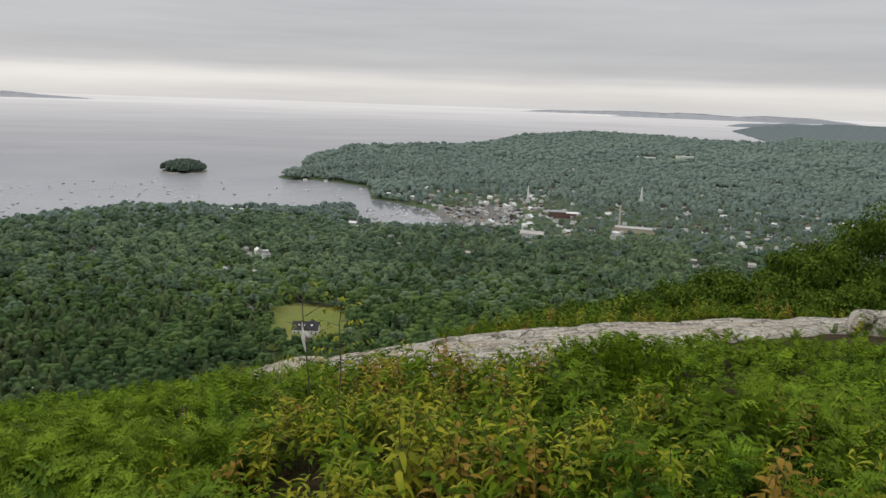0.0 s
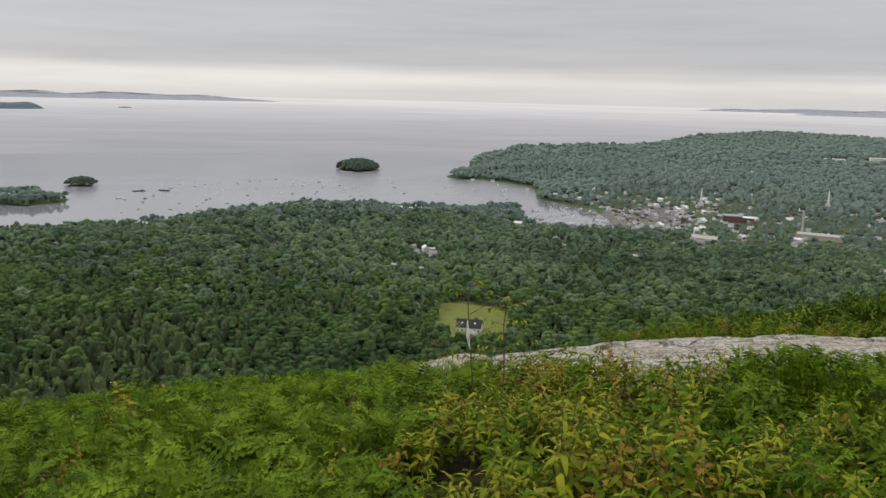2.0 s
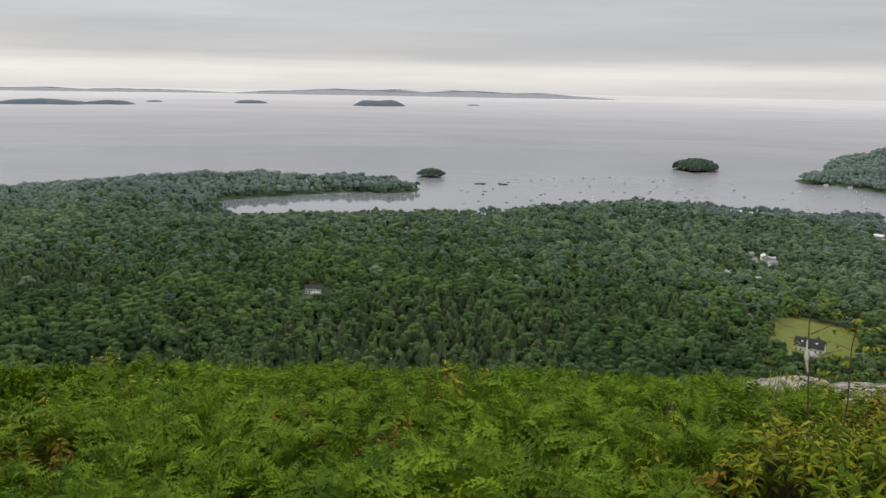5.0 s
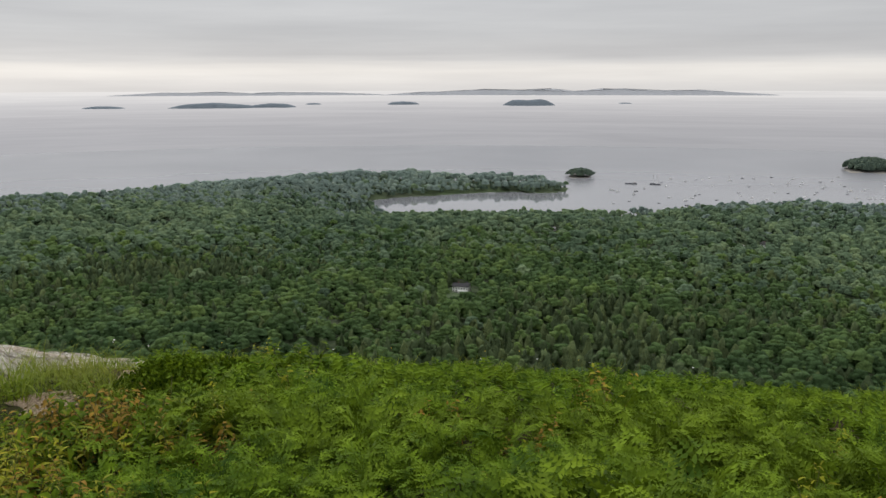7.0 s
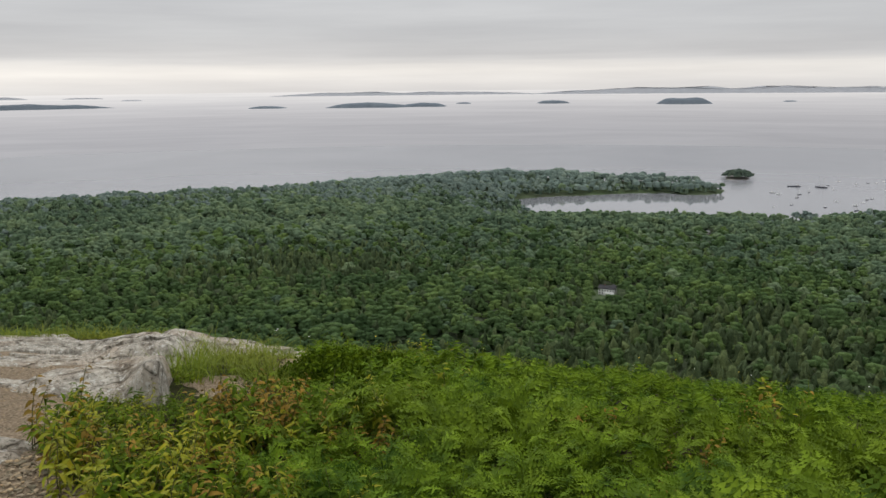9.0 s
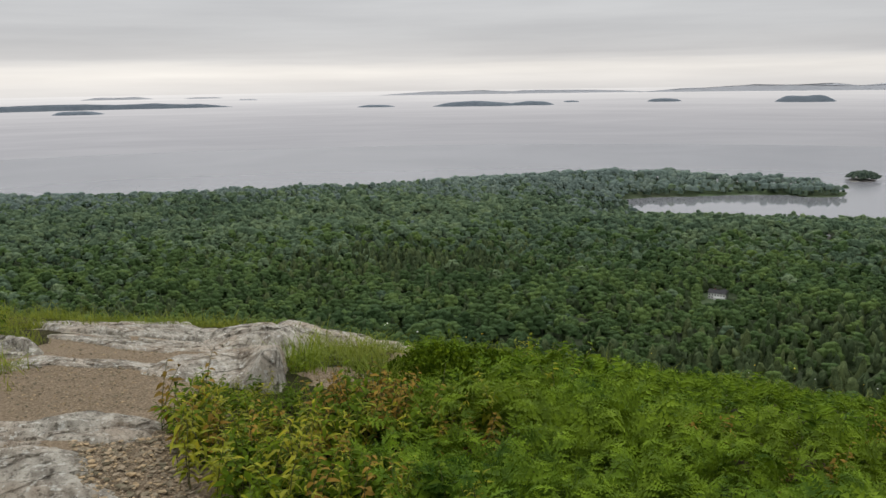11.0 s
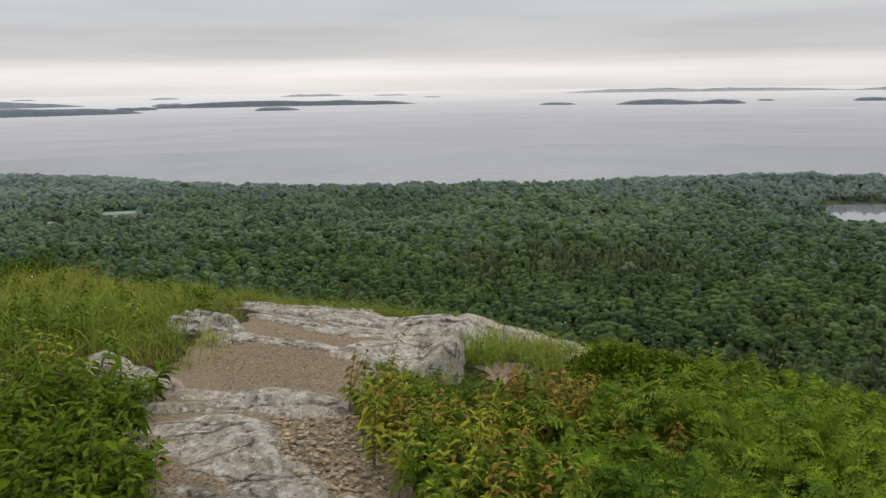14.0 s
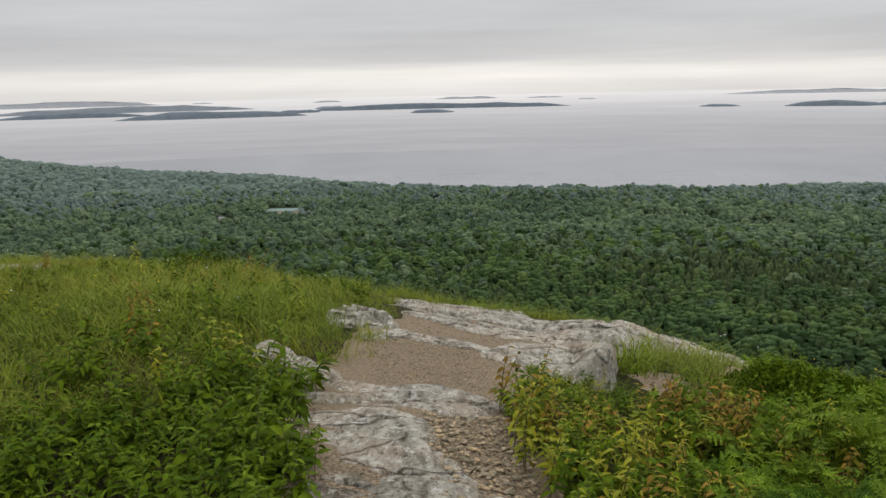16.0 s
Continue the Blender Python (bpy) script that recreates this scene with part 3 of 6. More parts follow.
def crown(lobes, segments, rings, seed):
    """A broad crown: lobes of leaves heaped on a dome, grown together at the heart."""
    r = np.random.default_rng(seed)
    base, tris = dome(segments, rings)
    v, t, n = [np.zeros((1, 3))], [], 1
    for k in range(lobes):
        if lobes == 1:
            c, q = np.array((0, 0, 0.15)), 0.85
        else:
            e = math.sqrt((k + 0.2) / lobes)
            a = 2.4 * k + r.uniform(-0.4, 0.4)
            c = np.array((math.cos(a) * e * 0.62, math.sin(a) * e * 0.62, 0.62 * (1 - e * e) + r.uniform(-0.08, 0.14)))
            q = r.uniform(0.36, 0.52) * (1 if lobes > 4 else 1.2)
        v.append(c + base * q * r.uniform(0.85, 1.15, (len(base), 1)) * (1, 1, 0.85))
        t.append(tris + n)
        t.append(np.array([(0, n + len(base) - 1, n + len(base) - 2)]))
        n += len(base)
    return np.concatenate(v), np.concatenate(t)


def spire(segments, rings, seed=0):
    """A conifer's crown: a narrow ragged cone, its boughs standing out in turn."""
    r = np.random.default_rng(seed)
    v, t = [(0, 0, 1.0)], []
    lean = r.normal(0, 0.06, 2)
    for k in range(1, rings + 1):
        z = 1 - k / rings
        for s in range(segments):
            a = 2 * math.pi * (s + 0.5 * (k % 2)) / segments
            q = (0.12 + 0.8 * (1 - z) ** 0.8) * r.uniform(0.6, 1.25)
            v.append((q * math.cos(a) + lean[0] * z * 3, q * math.sin(a) + lean[1] * z * 3, z + r.uniform(-0.07, 0.07)))
    for s in range(segments):
        t.append((0, 1 + s, 1 + (s + 1) % segments))
    for k in range(1, rings):
        a, b = 1 + (k - 1) * segments, 1 + k * segments
        for s in range(segments):
            n = (s + 1) % segments
            t += [(a + s, b + s, a + n), (b + s, b + n, a + n)] if k % 2 else [(a + s, b + s, b + n), (a + s, b + n, a + n)]
    return np.array(v), np.array(t)


rng = np.random.default_rng(7)


def plant_crowns(name, x, y, wide, tall, trunk, shapes, mat, label, rough=0.1):
    """Many crowns of a few shapes as one mesh."""
    z = height(x, y) + trunk
    x, y, z, k = drawn_in(x, y, z)
    out, tris, count = [], [], 0
    for m, (v, t) in enumerate(shapes):
        q = np.arange(len(x)) % len(shapes) == m
        n = int(q.sum())
        turn = rng.uniform(0, 2 * np.pi, n)
        c, s = np.cos(turn)[:, None], np.sin(turn)[:, None]
        jig = 1 + rng.uniform(-rough, rough, (n, len(v)))
        px, py = (v[:, 0] * jig) * (wide * k)[q][:, None], (v[:, 1] * jig) * (wide * k)[q][:, None]
        pz = v[:, 2] * (1 + rng.uniform(-rough * 0.6, rough * 0.6, (n, len(v)))) * (tall * k)[q][:, None]
        out.append(np.stack([x[q][:, None] + px * c - py * s, y[q][:, None] + px * s + py * c, z[q][:, None] + pz], -1).reshape(-1, 3))
        tris.append((t[None] + (np.arange(n) * len(v))[:, None, None]).reshape(-1, 3) + count)
        count += n * len(v)
    return thing(name, mesh_from(name, np.concatenate(out), np.concatenate(tris)), mat, label, "forest", kind="stuff")


def scatter(r0, r1, step, az0=-34, az1=120):
    """Uneven stations over a ring of land."""
    n = int(r1 / step / 0.9) + 3
    i, j = np.meshgrid(np.arange(-n, n), np.arange(-n, n), indexing="ij")
    x, y = i * step + (j % 2) * step * 0.5, j * step * 0.9
    r, az = np.hypot(x, y), np.degrees(np.arctan2(-x, y))
    keep = (r > r0) & (r < r1) & (az > az0) & (az < az1)
    x, y = x[keep], y[keep]
    return x + rng.uniform(-0.42, 0.42, len(x)) * step, y + rng.uniform(-0.42, 0.42, len(x)) * step


def town_share(x, y):
    """How much of the wood is thinned for houses and streets, 0 to 1."""
    r, az = np.hypot(x, y), np.degrees(np.arctan2(-x, y))
    core = np.exp(-((az + 3.5) / 4.5) ** 2 - ((r - 1640) / 170) ** 2)
    skirt = 0.45 * np.clip((4 - az) / 6, 0, 1) * np.exp(-((r - 1540) / 560) ** 2)
    return np.clip(core * 1.15 + 1.35 * skirt, 0, 1)


def pines(x, y):
    """Share of conifers."""
    r, az = np.hypot(x, y), np.degrees(np.arctan2(-x, y))
    patch = fractal(x / 170 + 3, y / 170 + 8, 21, 3)
    near = np.clip((820 - r) / 160, 0, 1) * np.exp(-((az - 27) / 14) ** 2) * np.clip((patch - 0.3) * 4, 0.35, 1)
    stand = np.exp(-((az - 65) / 9) ** 2 - ((r - 860) / 130) ** 2)
    shore = 0.3 * np.clip((inland(x, y) < 70), 0, 1)
    leafy = np.clip((az - 6) / 14, 0.2, 1)
    return (np.clip((patch - 0.60) * 5, 0, 0.55) * 0.8 + shore) * leafy + 0.32 * near + 0.75 * stand + 0.05 + 0.06 * np.clip((900 - r) / 300, 0, 1)


def islet_trees():
    for az, half, d, deep, tall in ISLETS:
        n = 620 if half > 1.5 else 170
        a, s = rng.uniform(0, 2 * np.pi, n), np.sqrt(rng.uniform(0, 1, n))
        s = s * (0.72 + 0.26 * lattice(np.cos(a) * 2 + 7, np.sin(a) * 2 + 7, 3))
        x, y = polar(az - np.cos(a) * s * half, d + np.sin(a) * s * deep)
        x, y, z, k = drawn_in(x, y, np.full(n, 1.0) + (1 - s ** 4) * 6)
        v, t = crown(3, 5, 2, 2)
        tallness = tall * (0.38 + 0.4 * (1 - s ** 2)) * rng.uniform(0.55, 1.25, n)
        wide = rng.uniform(4.5, 9.0, n)
        jig = 1 + rng.uniform(-0.28, 0.28, (n, len(v)))
        out = np.stack([x[:, None] + v[:, 0] * jig * wide[:, None], y[:, None] + v[:, 1] * jig * wide[:, None], z[:, None] + (tallness * 0.22)[:, None] + v[:, 2] * (tallness * 0.75)[:, None]], -1).reshape(-1, 3)
        tris = (t[None] + (np.arange(n) * len(v))[:, None, None]).reshape(-1, 3)
        thing("islet_woods", mesh_from("islet_woods", out, tris), SPRUCE_HAZE, "dark trees crowded on the islet", "forest", kind="stuff")


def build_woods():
    for r0, r1, step, make, cone, far in ((95, 430, 9.0, (6, 5, 2), (6, 4), "_below_summit"), (430, 1000, 10.0, (6, 5, 2), (7, 5), ""), (1000, 1750, 11.2, (3, 5, 2), (6, 3), "_beyond"),
                                          (1750, 2700, 12.5, (1, 6, 2), (5, 2), "_distant"), (2700, 5200, 20.0, (1, 5, 2), (5, 2), "_at_the_coast")):
        leafy, cone = [crown(*make, seed=k) for k in range(9)], [spire(*cone, seed=k) for k in range(6)]
        x, y = scatter(r0, r1, step, *((-34, 120) if r1 < 3000 else (-34, 121)))
        sd = inland(x, y)
        keep = (sd > 4) & (rng.uniform(0, 1, len(x)) > town_share(x, y) * 0.6) & clearing(x, y)
        x, y = x[keep], y[keep]
        fir = rng.uniform(0, 1, len(x)) < pines(x, y) * (1 - 0.9 * np.clip(town_share(x, y) * 2, 0, 1))
        big = fractal(x / 60, y / 60, 31, 3)
        small = 1 - 0.42 * np.clip(town_share(x, y) * 1.3, 0, 1)
        n = len(x)
        wide = step * (0.46 + 0.5 * rng.uniform(0, 1, n) ** 1.5) * (0.7 + 0.6 * big) * small
        tall = wide * rng.uniform(0.75, 1.15, n)
        trunk = (rng.uniform(4.0, 9.0, n) + 9 * (big - 0.5)) * small
        if 900 < r0 < 2000:
            trunk = trunk + 2.5
        if r0 < 200:
            wide, tall, trunk, fir = wide * 0.85, tall * 0.8, np.full(n, 3.0), fir & False
        b = ~fir
        # distance haze is painted in by colour, more and more towards town and coast
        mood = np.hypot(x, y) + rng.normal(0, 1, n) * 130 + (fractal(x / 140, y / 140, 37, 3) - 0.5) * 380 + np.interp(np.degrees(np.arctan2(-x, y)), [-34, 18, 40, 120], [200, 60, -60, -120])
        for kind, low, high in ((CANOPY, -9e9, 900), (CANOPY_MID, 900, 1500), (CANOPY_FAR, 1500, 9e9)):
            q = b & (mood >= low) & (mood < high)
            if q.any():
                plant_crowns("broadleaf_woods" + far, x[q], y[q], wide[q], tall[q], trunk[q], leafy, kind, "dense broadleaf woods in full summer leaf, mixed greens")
        f = fir
        if not f.any():
            continue
        plant_crowns("conifer_woods" + far, x[f], y[f], wide[f] * 0.75, rng.uniform(9, 16, f.sum()) * (1 if r1 < 1100 else 0.8), trunk[f] * 0.3, cone, CONIFER if r1 < 1100 else CONIFER_HAZE, "dark stands of pine and spruce among the woods", rough=0.28)
    islet_trees()


# ---- buildings ----
def box(bm, x0, x1, y0, y1, z0, z1):
    c = [bm.verts.new(p) for p in ((x0, y0, z0), (x1, y0, z0), (x1, y1, z0), (x0, y1, z0), (x0, y0, z1), (x1, y0, z1), (x1, y1, z1), (x0, y1, z1))]
    for f in ((3, 2, 1, 0), (4, 5, 6, 7), (0, 1, 5, 4), (1, 2, 6, 5), (2, 3, 7, 6), (3, 0, 4, 7)):
        bm.faces.new([c[i] for i in f])
    return bm


def boxed(*sizes):
    bm = bmesh.new()
    for s in sizes:
        box(bm, *s)
    return bm


def gable_walls(w, l, h, rise):
    bm = bmesh.new()
    c = [bm.verts.new(p) for p in ((-w, -l, -3), (w, -l, -3), (w, l, -3), (-w, l, -3), (-w, -l, h), (w, -l, h), (w, l, h), (-w, l, h), (0, -l, h + rise), (0, l, h + rise))]
    for f in ((0, 1, 5, 8, 4), (2, 3, 7, 9, 6), (1, 2, 6, 5), (3, 0, 4, 7)):
        bm.faces.new([c[i] for i in f])
    return bm


def gable_roof(w, l, h, rise, over=0.5, thick=0.3):
    bm = bmesh.new()
    k = rise / w
    rows = []
    for y in (-l - over, l + over):
        rows.append([bm.verts.new(p) for p in ((-w - over, y, h - over * k), (0, y, h + rise), (w + over, y, h - over * k), (w + over, y, h - over * k + thick), (0, y, h + rise + thick), (-w - over, y, h - over * k + thick))])
    a, b = rows
    bm.faces.new(a)
    bm.faces.new(b[::-1])
    for i in range(6):
        n = (i + 1) % 6
        bm.faces.new((a[i], b[i], b[n], a[n]))
    return bm


def house(w, l, h, rise, wall, roof, label, wing=False, windows=False, group="houses of the town", name="house"):
    """A gabled house: w and l are half its width and length."""
    ob = new(name)
    body = part("wall", gable_walls(w, l, h, rise), wall, ob)
    part("roof", gable_roof(w, l, h, rise), roof, ob)
    part("chimney", boxed((-0.5, 0.5, l * 0.3, l * 0.3 + 1, h, h + rise + 1.3)), BRICK, ob)
    if wing:
        side = part("wing", gable_walls(w * 0.7, l * 0.7, h * 0.75, rise * 0.7), wall, ob)
        side.matrix_local = pose(w + l * 0.5, -l * 0.2, 0, 0, 0, 90)
        cover = part("wing_roof", gable_roof(w * 0.7, l * 0.7, h * 0.75, rise * 0.7), roof, ob)
        cover.matrix_local = pose(w + l * 0.5, -l * 0.2, 0, 0, 0, 90)
    if windows:
        me = None
        for z in (1.2, 4.0)[: 2 if h > 5 else 1]:
            for k in range(max(2, int(l * 2 / 3))):
                y = -l + (k + 0.5) * 2 * l / max(2, int(l * 2 / 3))
                for s in (-1, 1):
                    if me is None:
                        bm = boxed((-0.06, 0.06, -0.55, 0.55, 0, 1.5))
                        me = bpy.data.meshes.new("window")
                        bm.to_mesh(me)
                        bm.free()
                    o = part("window", me, PANE, ob)
                    o.location = (s * w, y, z)
    return tagged(ob, label, "house", group)


def at(az, d):
    x, y = polar(az, d)
    x, y = float(x), float(y)
    return x, y, float(height(np.array(x), np.array(y)))


def settle(az, d, turn=0.0):
    """Pose on the ground at a heading and distance; turn is counted from facing the summit."""
    x, y, z = at(az, d)
    px, py, pz, k = (float(c) for c in drawn_in(np.array(x), np.array(y), np.array(z)))
    return pose(px, py, pz, 0, 0, az + turn) @ Matrix.Scale(k, 4)


def place_house(ob, az, d, turn, hw=9):
    x, y, _ = at(az, d)
    HOUSES.append((x, y, hw))
    ob.matrix_basis = settle(az, d, turn)


def build_town():
    templates = [
        house(4, 6, 6, 3, WHITE_WALL, GREY_ROOF, "white clapboard house with a grey gabled roof"),
        house(4.5, 7, 6, 3.4, WHITE_WALL, DARK_ROOF, "white clapboard house with a dark gabled roof", wing=True),
        house(4, 5.5, 5, 2.8, GREY_WALL, GREY_ROOF, "grey shingled house with a gabled roof"),
        house(5, 8, 6.5, 3.2, WHITE_WALL, PALE_ROOF, "large white house with a pale roof", wing=True),
        house(4, 6, 5.5, 3, TAN_WALL, DARK_ROOF, "tan clapboard house with a dark gabled roof"),
    ]
    used = [False] * len(templates)
    r = random.Random(5)
    spots = []

    def add(az, d, kind=None, turn=None):
        k = r.choices(range(5), (3, 3, 2, 1.6, 1.6))[0] if kind is None else kind
        m_turn = r.uniform(-90, 90) if turn is None else turn
        ob = templates[k] if not used[k] else copy_thing(templates[k], Matrix())
        used[k] = True
        place_house(ob, az, d, m_turn, 8.0)
        ob.matrix_basis = ob.matrix_basis @ Matrix.Scale(r.uniform(0.62, 0.85), 4)
    # the waterfront and the main street
    for _ in range(900):
        if len(spots) >= 150:
            break
        az, d = r.gauss(-1.8, 2.8), r.gauss(1640, 95)
        x, y = polar(az, d)
        if inland(np.array([x]), np.array([y]))[0] < 14 or any(math.hypot(x - a, y - b) < 11 for a, b in spots):
            continue
        spots.append((x, y))
        add(az, d, r.choices(range(5), (1.2, 1.5, 4, 0.4, 2.5))[0])
    # the streets behind
    for _ in range(3000):
        if len(spots) >= 370:
            break
        az, d = r.uniform(-30, 5), r.choice((r.uniform(1060, 1500), r.uniform(1300, 1900), r.uniform(1800, 2600)))
        x, y = polar(az, d)
        if inland(np.array([x]), np.array([y]))[0] < 18 or any(math.hypot(x - a, y - b) < 24 for a, b in spots):
            continue
        if lattice(np.array(x / 130), np.array(y / 130), 9) < 0.35:
            continue
        spots.append((x, y))
        add(az, d)
    # houses in the woods by the harbour
    for az, d, k in ((13.6, 1020, 0), (13.0, 1045, 3), (12.5, 1010, 0), (13.9, 1065, 2), (23.5, 1100, 1), (25.0, 1075, 2), (15.2, 925, 2), (15.6, 1310, 0), (14.3, 1350, 0),
                     (10.2, 1460, 4), (8.6, 1500, 2), (7.9, 1380, 0), (37.6, 1170, 2), (4.6, 1200, 0), (3.2, 1170, 1), (33.4, 1330, 2), (1.2, 1230, 4), (9.8, 2310, 0), (8.4, 2290, 0),
                     (4.0, 1960, 3), (3.3, 1930, 0), (1.9, 1990, 3), (1.0, 1900, 0), (0.2, 2080, 0), (5.9, 2110, 0), (13.2, 905, 0)):
        add(az, d, k)
    # the white house alone in the woods
    lone = house(5, 9, 6.8, 2.6, WHITE_WALL, DARK_ROOF, "white two-storey house with dark roof, alone among trees", wing=True, windows=True, group="")
    part("porch", boxed((-8.5, -5.0, -9, 2, 0, 3)), WHITE_WALL, lone)
    place_house(lone, 44.1, 742, 74, 12)
    lone.matrix_basis = lone.matrix_basis @ Matrix.Scale(0.85, 4)
    # the dark-roofed house by the meadow
    barn = house(5.5, 10, 4.5, 5.0, WHITE_WALL, DARK_ROOF, "house with broad dark roof and skylights beside the meadow", wing=True, windows=True, group="")
    for y in (-5, 1, 5):
        bm = boxed((-0.6, 0.6, -0.7, 0.7, 0, 0.15))
        part("skylight", bm, PALE_ROOF, barn).matrix_local = pose(-2.9, y, 7.4, 0, -42, 0)
    place_house(barn, 9.7, 632, 80, 14)
    shed = house(3, 4, 3, 2, WHITE_WALL, GREY_ROOF, "small white shed at the meadow's edge", windows=False, group="", name="shed")
    place_house(shed, 13.6, 715, 30, 6)
    # the brick mill
    mill = new("mill")
    part("wall", boxed((-16, 16, -14, 14, -3, 11)), BRICK, mill)
    part("roof", boxed((-16.6, 16.6, -14.6, 14.6, 11, 11.8)), GREY_ROOF, mill)
    part("wing", boxed((16, 36, -12, 12, -3, 9)), BRICK, mill)
    part("wing_roof", boxed((16.7, 36.5, -12.5, 12.5, 9, 9.7)), PALE_ROOF, mill)
    me = None
    for k in range(14):
        for z in (2, 6.5):
            if me is None:
                bm = boxed((-0.8, 0.8, -0.1, 0.1, 0, 2.2))
                me = bpy.data.meshes.new("window")
                bm.to_mesh(me)
                bm.free()
            part("window", me, PANE, mill).location = (-14.5 + k * 3.5, -14.02 if k < 9 else -12.02, z)
    tagged(mill, "long red brick mill with flat grey roof", "mill")
    place_house(mill, -7.9, 1570, 0, 30)
    block = new("warehouse")
    part("wall", boxed((-34, 34, -8, 8, -3, 8)), TAN_WALL, block)
    part("roof", gable_roof(8, 34, 8, 2.5), GREY_ROOF, block).matrix_local = pose(0, 0, 0, 0, 0, 90)
    tagged(block, "long pale warehouse with a low grey roof", "warehouse")
    place_house(block, -13.3, 1420, -6, 30)
    # mill stack
    stack = new("chimney_stack")
    bm = bmesh.new()
    bmesh.ops.create_cone(bm, cap_ends=True, segments=16, radius1=2.3, radius2=1.5, depth=46, matrix=Matrix.Translation((0, 0, 20)))
    part("shaft", bm, GREY_WALL, stack)
    bm = bmesh.new()
    bmesh.ops.create_cone(bm, cap_ends=True, segments=16, radius1=1.8, radius2=1.8, depth=1.2, matrix=Matrix.Translation((0, 0, 43)))
    part("rim", bm, TAN_WALL, stack)
    tagged(stack, "tall pale mill chimney stack", "chimney")
    place_house(stack, -12.2, 1428, 0, 5)
    # two churches
    for az, d, tall in ((-5.8, 1780, 42), (-13.55, 1890, 38)):
        church = new("church")
        part("nave", gable_walls(6, 12, 8, 5), WHITE_WALL, church)
        part("roof", gable_roof(6, 12, 8, 5), DARK_ROOF, church)
        part("tower", boxed((-2.6, 2.6, -14, -9, -3, 15), (-1.9, 1.9, -13.3, -9.7, 15, 20)), WHITE_WALL, church)
        bm = bmesh.new()
        bmesh.ops.create_cone(bm, cap_ends=True, segments=8, radius1=1.9, radius2=0.12, depth=tall - 20, matrix=Matrix.Translation((0, -11.5, (tall + 20) / 2)))
        part("steeple", bm, WHITE_WALL, church)
        tagged(church, "white church with a tall pointed steeple", "church", "churches of the town")
        place_house(church, az, d, 0, 12)
    # the white inn with its cupola
    inn = house(6, 20, 7, 4, WHITE_WALL, GREY_ROOF, "large white inn with a small cupola", wing=True, windows=True, group="", name="inn")
    part("cupola", boxed((-1.6, 1.6, -1.6, 1.6, 10, 15)), WHITE_WALL, inn)
    place_house(inn, -6.2, 1300, 72, 20)
    # sheds of the boatyard
    for az, d, w, l, lab in ((13.4, 1570, 9, 24, "long white boatyard shed with pale roof"), (15.1, 1575, 8, 11, "white boat shed with a pale roof")):
        yard = new("boat_shed")
        part("wall", gable_walls(w, l, 7, 2.5), WHITE_WALL, yard)
        part("roof", gable_roof(w, l, 7, 2.5), PALE_ROOF, yard)
        tagged(yard, lab, "shed", "boatyard sheds")
        place_house(yard, az, d, 88, l * 0.9)
    for az, d in ((6.3, 1420), (5.6, 1405), (6.6, 1480)):
        yard = house(7, 12, 6, 2.6, GREY_WALL, PALE_ROOF, "grey boatyard shed with a pale roof by the harbour", windows=False, group="boatyard sheds", name="boat_shed")
        place_house(yard, az, d, 60 + az, 16)
    hall = new("sports_hall")
    part("wall", gable_walls(12, 30, 5, 3), TAN_WALL, hall)
    part("roof", gable_roof(12, 30, 5, 3), GREEN_ROOF, hall)
    tagged(hall, "long low hall with a pale green roof among trees", "hall")
    place_house(hall, 97.5, 1478, 82, 28)
    cabin = house(4, 7, 4.5, 2.5, TAN_WALL, GREY_ROOF, "tan cottage in a small clearing of the woods", group="", name="cottage")
    place_house(cabin, 101.6, 1420, 40, 12)
    for az, d in ((-13.6, 3060), (-16.2, 3160)):
        school = new("school")
        part("wall", boxed((-35, 35, -12, 12, -3, 8)), WHITE_WALL, school)
        part("roof", boxed((-36, 36, -13, 13, 8, 9)), PALE_ROOF, school)
        tagged(school, "low pale school building beside a field", "school")
        place_house(school, az, d, 4, 40)


def meadow(name, az, d, w, l, label, seed):
    """An open field, laid a little above the ground."""
    a, s = np.meshgrid(np.linspace(0, 2 * np.pi, 40, endpoint=False), np.linspace(0, 1, 8), indexing="ij")
    wob = 0.85 + 0.3 * lattice(np.cos(a) * 2 + 9, np.sin(a) * 2 + 9, seed)
    u, t = np.sign(np.cos(a)) * np.abs(np.cos(a)) ** 0.7 * s * w * wob, np.sign(np.sin(a)) * np.abs(np.sin(a)) ** 0.7 * s * l * wob
    ca, sa = math.cos(radians(az)), math.sin(radians(az))
    x, y = u * ca - (d + t) * sa, u * sa + (d + t) * ca
    x, y, z, _ = drawn_in(x, y, height(x, y) + 0.5)
    i, j = np.meshgrid(np.arange(40), np.arange(7), indexing="ij")
    n = (i + 1) % 40
    q = np.stack([i * 8 + j, i * 8 + j + 1, n * 8 + j + 1, n * 8 + j], -1).reshape(-1, 4)
    return tagged(thing(name, mesh_from(name, np.stack([x, y, z], -1).reshape(-1, 3), q, quads=True), MEADOW, label, "meadow"), kind="structure")


